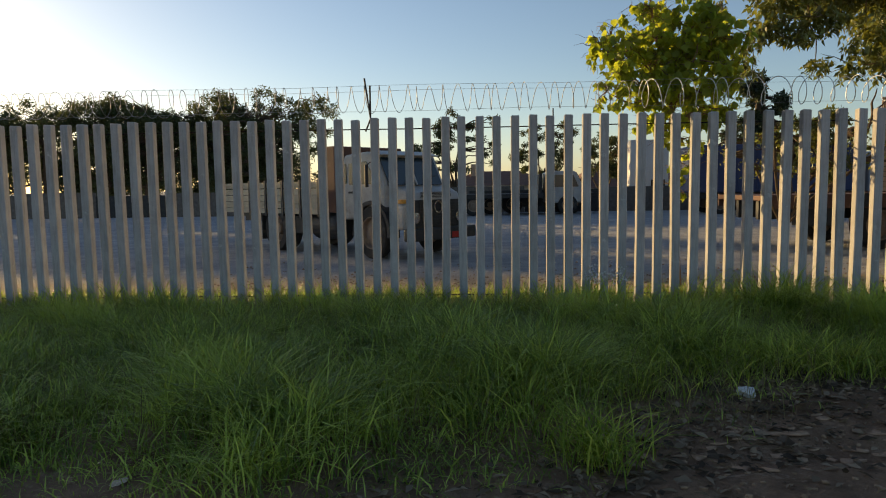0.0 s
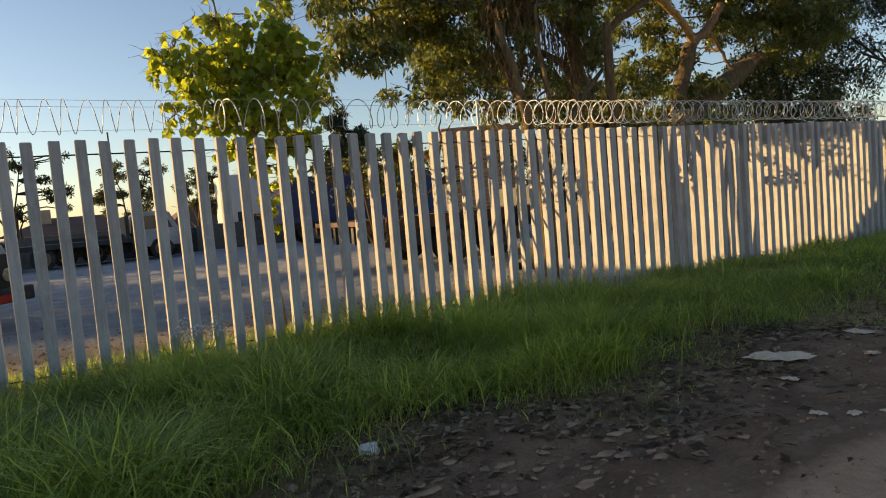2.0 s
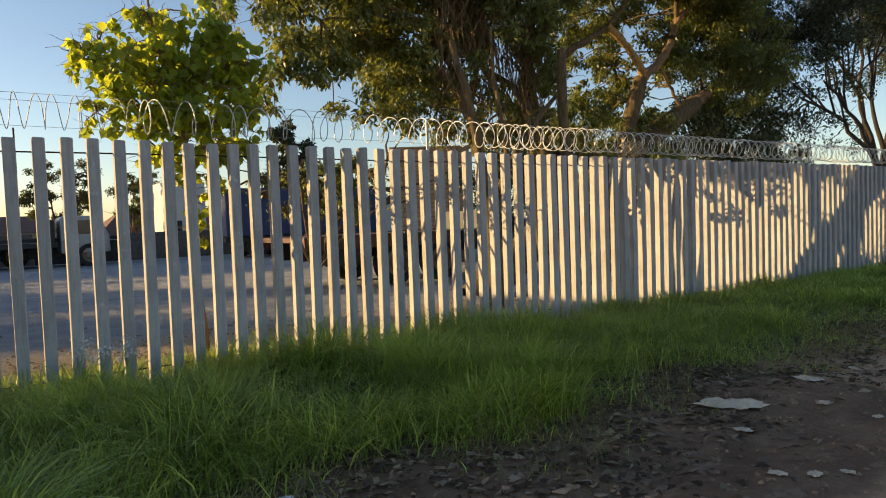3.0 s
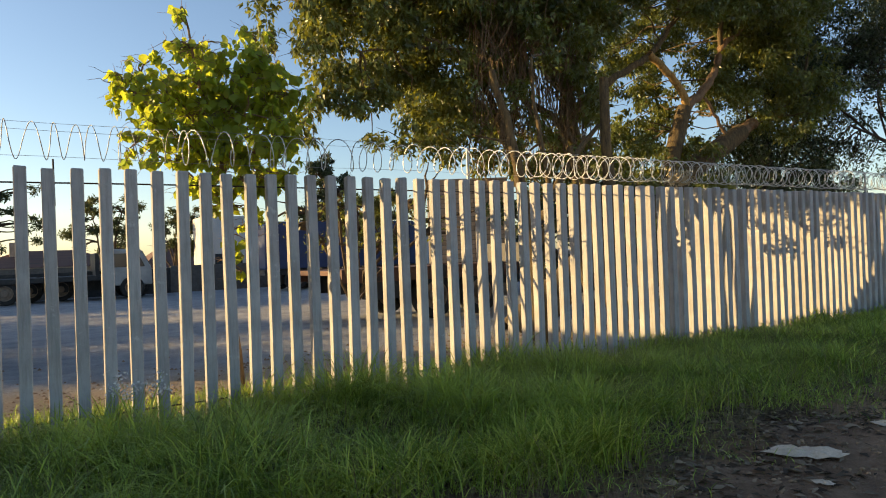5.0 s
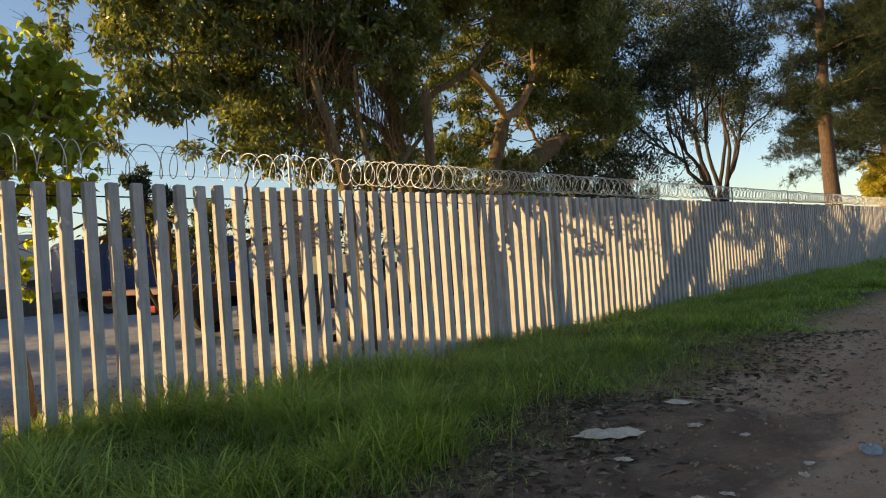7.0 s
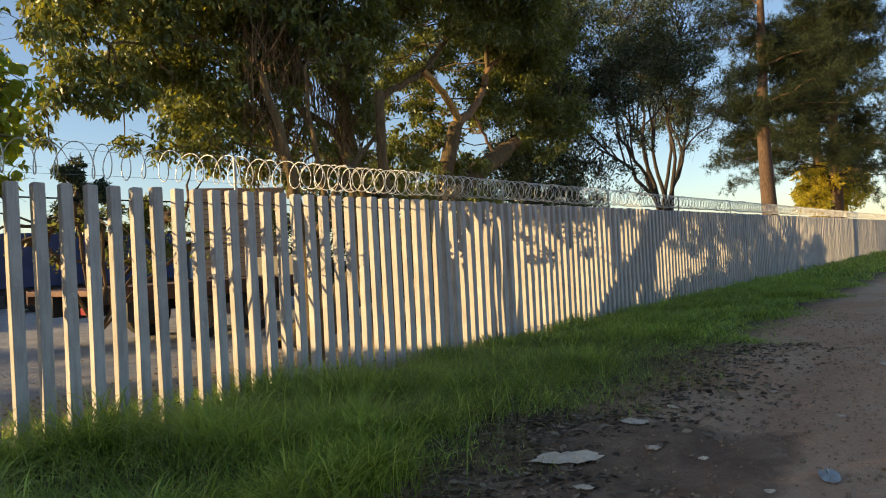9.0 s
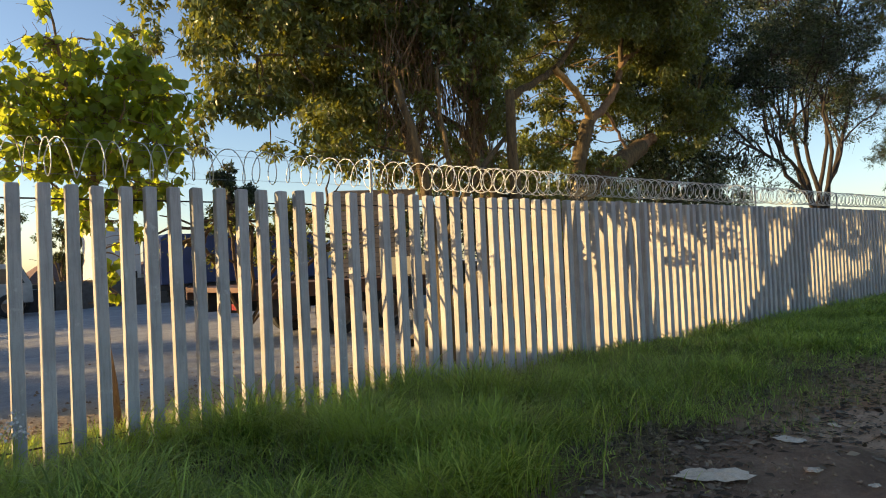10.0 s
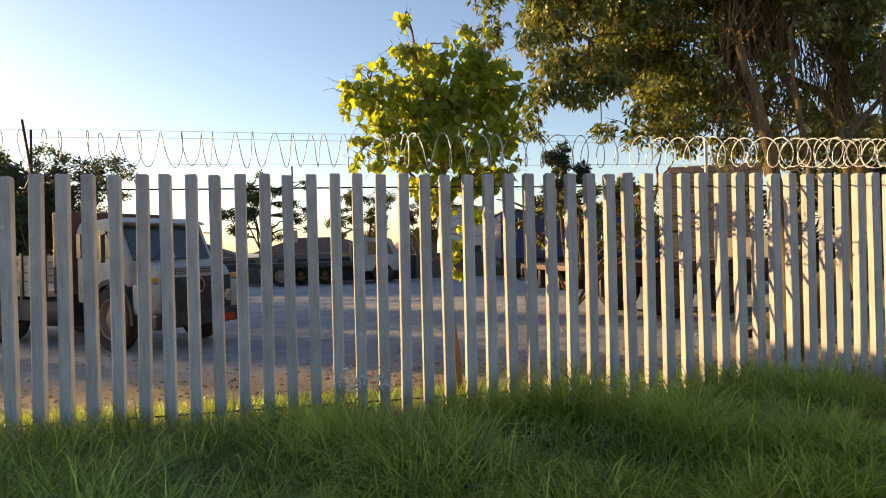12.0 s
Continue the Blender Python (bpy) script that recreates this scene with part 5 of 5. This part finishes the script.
def scrap(name, label, category, x, y, sx, sy, material, seed, lift=0.012, turn=0.0):
    """A thin torn and crumpled sheet lying on the ground."""
    r = random.Random(seed)
    bm = bmesh.new()
    n = 22
    rim = [Vector((math.cos(2 * math.pi * k / n) * sx * (q := r.uniform(0.41, 0.56)), math.sin(2 * math.pi * k / n) * sy * q, r.uniform(0.0, lift))) for k in range(n)]
    inner = [bm.verts.new(v * 0.5 + Vector((0, 0, r.uniform(0.2, 1.2) * lift))) for v in rim]
    outer = [bm.verts.new(v) for v in rim]
    mid = bm.verts.new((0, 0, lift * 0.8))
    for k in range(n):
        bm.faces.new((outer[k], outer[(k + 1) % n], inner[(k + 1) % n], inner[k]))
        bm.faces.new((inner[k], inner[(k + 1) % n], mid))
    ext = bmesh.ops.extrude_face_region(bm, geom=list(bm.faces))
    for v in ext["geom"]:
        if isinstance(v, bmesh.types.BMVert):
            v.co.z += 0.002
    bmesh.ops.recalc_face_normals(bm, faces=bm.faces)
    me = bpy.data.meshes.new(name)
    bm.to_mesh(me)
    bm.free()
    me.materials.append(material)
    ob = new(name, me)
    z = float(height(np.array([x]), np.array([y]))[0])
    ob.matrix_basis = pose(x, y, z + 0.004, 0, 0, turn)
    return tagged(ob, label, category, "litter")


scrap("paper_sheet", "large torn off-white sheet lying on the dirt", "litter", 4.1, -3.68, 0.5, 0.24, PAPER, 1, 0.03, -42)
scrap("plastic_scrap", "blue-grey piece of plastic on the dirt lane", "litter", 4.66, -5.14, 0.26, 0.12, GREY_PLASTIC, 2, 0.01, 20)
for k, (x, y, w) in enumerate(((3.26, -4.67, 0.12), (4.04, -4.94, 0.1), (3.46, -4.74, 0.1), (4.28, -4.9, 0.09), (4.65, -4.06, 0.16), (5.89, -3.71, 0.16), (5.2, -3.67, 0.3), (11.43, -2.57, 0.25),
                              (8.79, -5.02, 0.42), (6.3, -4.94, 0.1), (3.75, -3.98, 0.16), (-0.48, -3.31, 0.16), (-1.7, -3.71, 0.14), (-2.58, -4.57, 0.12), (3.1, -4.56, 0.12), (4.7, -4.38, 0.1), (7.0, -4.27, 0.12))):
    scrap("paper_scrap", "small crumpled scrap of pale paper on the ground", "litter", x, y, w * 0.8, w * 0.55, PAPER, 10 + k, 0.01, k * 47)
_bm = bmesh.new()
bmesh.ops.create_icosphere(_bm, subdivisions=3, radius=0.046)
for v in _bm.verts:
    v.co.x *= 1.35
    v.co *= 1 + 0.5 * noise.noise(v.co * 26) + 0.25 * noise.noise(v.co * 70)
    v.co.z *= 0.75
can = part("crumpled_cup", _bm, PALE_WALL, None, "", pose(0.955, -3.258, 0.045))
tagged(can, "crumpled white plastic cup lying in the short grass", "litter", "litter")


def stones(n):
    pieces = []
    ico = bmesh.new()
    bmesh.ops.create_icosphere(ico, subdivisions=1, radius=1.0)
    bv = np.array([v.co[:] for v in ico.verts])
    bf = np.array([[v.index for v in f.verts] for f in ico.faces])
    ico.free()
    r = np.random.default_rng(77)
    for _ in range(n):
        x, y = r.uniform(-3, 14), r.uniform(-6.5, -2.8)
        s = r.uniform(0.006, 0.024)
        v = bv * r.uniform(0.6, 1.2, (len(bv), 1)) * [s, s * r.uniform(0.6, 1), s * 0.6]
        pieces.append((v + [x, y, float(height(np.array([x]), np.array([y]))[0]) + 0.003], bf))
    v, q = join_arrays(pieces)
    return tagged(new("stones", mesh_arrays("stones", v, q, CLOD)), "small stones and clods strewn over the dirt lane", "stones", kind="stuff")


stones(5000)


def yard_clods(n):
    r = np.random.default_rng(131)
    x, y = r.uniform(-5, 9, n), 0.4 + r.gamma(1.6, 0.7, n)
    s = r.uniform(0.008, 0.035, n)[:, None, None]
    base = np.array([[1, 0, 0], [0.2, 0.9, 0], [-0.8, 0.5, 0], [-0.7, -0.6, 0], [0.3, -0.9, 0], [0, 0, 0.8]])
    v = base[None] * s * r.uniform(0.6, 1.3, (n, 6, 1)) + np.stack([x, y, height(x, y)], -1)[:, None]
    f = np.array([[0, 1, 5], [1, 2, 5], [2, 3, 5], [3, 4, 5], [4, 0, 5]])
    q = (f[None] + (np.arange(n) * 6)[:, None, None]).reshape(-1, 3)
    return tagged(new("yard_clods", mesh_arrays("yard_clods", v.reshape(-1, 3), q, CLOD)), "sunlit clods and gravel on the yard beside the fence", "stones", kind="stuff")


yard_clods(3500)


def leaf_litter(n):
    """Dead leaves, straws and bits of stalk lying along the lane's edge."""
    r = np.random.default_rng(113)
    x = r.uniform(-1.5, 10.0, n)
    y = grass_edge(x) - 0.45 + r.normal(0, 0.42, n)
    c = np.stack([x, y, height(x, y) + r.uniform(0.002, 0.014, n)], -1)
    way = np.stack([*r.normal(size=(2, n)), r.normal(0, 0.12, n)], -1)
    way /= np.linalg.norm(way, axis=1, keepdims=True)
    side = np.cross(way, np.array([0, 0, 1.0]) + r.normal(0, 0.3, (n, 3)))
    side /= np.linalg.norm(side, axis=1, keepdims=True)
    long = r.uniform(0.02, 0.11, n)[:, None]
    wide = long * r.uniform(0.05, 0.32, n)[:, None]
    up = np.array([0, 0, 1.0]) * long * 0.12
    v = np.stack([c - way * long / 2, c + side * wide + up, c + way * long / 2, c - side * wide + up * 0.4], 1).reshape(-1, 3)
    q = np.arange(len(v)).reshape(-1, 4)
    return tagged(new("leaf_litter", mesh_arrays("leaf_litter", v, q, LITTER)), "dead brown leaves and straw strewn along the lane's edge", "leaf litter", kind="stuff")


leaf_litter(6000)


def mud_flakes(n):
    """Curled plates of dried mud, thin slabs with lifted rims."""
    r = np.random.default_rng(91)
    pieces = []
    k = 7
    for i in range(n):
        if i % 3:
            x = r.uniform(-0.6, 2.6)
            y = -3.95 - 0.06 * x + r.normal(0, 0.2)
        else:
            x, y = r.uniform(-1, 9), r.uniform(-5.6, -3.1)
            if i % 2:
                continue
        a = np.sort(r.uniform(0, 2 * np.pi, k))
        s = r.uniform(0.01, 0.05)
        rim = np.stack([np.cos(a) * s * r.uniform(0.8, 1.8), np.sin(a) * s * r.uniform(0.6, 1.0), r.uniform(0.003, 0.014, k)], -1)
        z = float(height(np.array([x]), np.array([y]))[0])
        top = np.r_[rim, [[0, 0, 0.007]]] + [x, y, z]
        low = top - [0, 0, 0.007]
        f = [[j, (j + 1) % k, k] for j in range(k)] + [[k + 1 + (j + 1) % k, k + 1 + j, 2 * k + 1] for j in range(k)]
        for j in range(k):
            f += [[j, k + 1 + j, k + 1 + (j + 1) % k], [j, k + 1 + (j + 1) % k, (j + 1) % k]]
        pieces.append((np.r_[top, low], np.array(f)))
    v, q = join_arrays(pieces)
    return tagged(new("mud_flakes", mesh_arrays("mud_flakes", v, q, MUD)), "curled pale plates of dried mud on the lane", "mud", kind="stuff")


mud_flakes(150)
_x, _y = verge(5200, -4.0, 16.0, -4.9, -2.6)
_k = rng.uniform(0, 1, len(_x)) < np.clip(0.9 - 0.55 * np.abs(_y + 3.2), 0.05, 1)
_x, _y = _x[_k], _y[_k]
tagged(blades("dead_wisps", _x, _y, height(_x, _y) + 0.002, rng.uniform(0.01, 0.06, len(_x)), rng.uniform(0.002, 0.006, len(_x)), rng.uniform(1.5, 4.0, len(_x)), GRASS_DRY),
       "flattened wisps of dead grass along the edge of the lane", "grass", kind="stuff")

# ---------------------------------------------------------------- bricks of the house wall
_bm = box(0, 0, 0, 0.342, 0.03, 0.132, 0.006)
brick_me = bpy.data.meshes.new("brick")
_bm.to_mesh(brick_me)
_bm.free()
brick_me.materials.append(BRICK)
for row in range(20):
    for k in range(7):
        part_mesh("brick", brick_me, house_thing, m=pose(0.01 + k * 0.356 + (0.0 if row % 2 else 0.03), -0.008, 0.79 + row * 0.148))
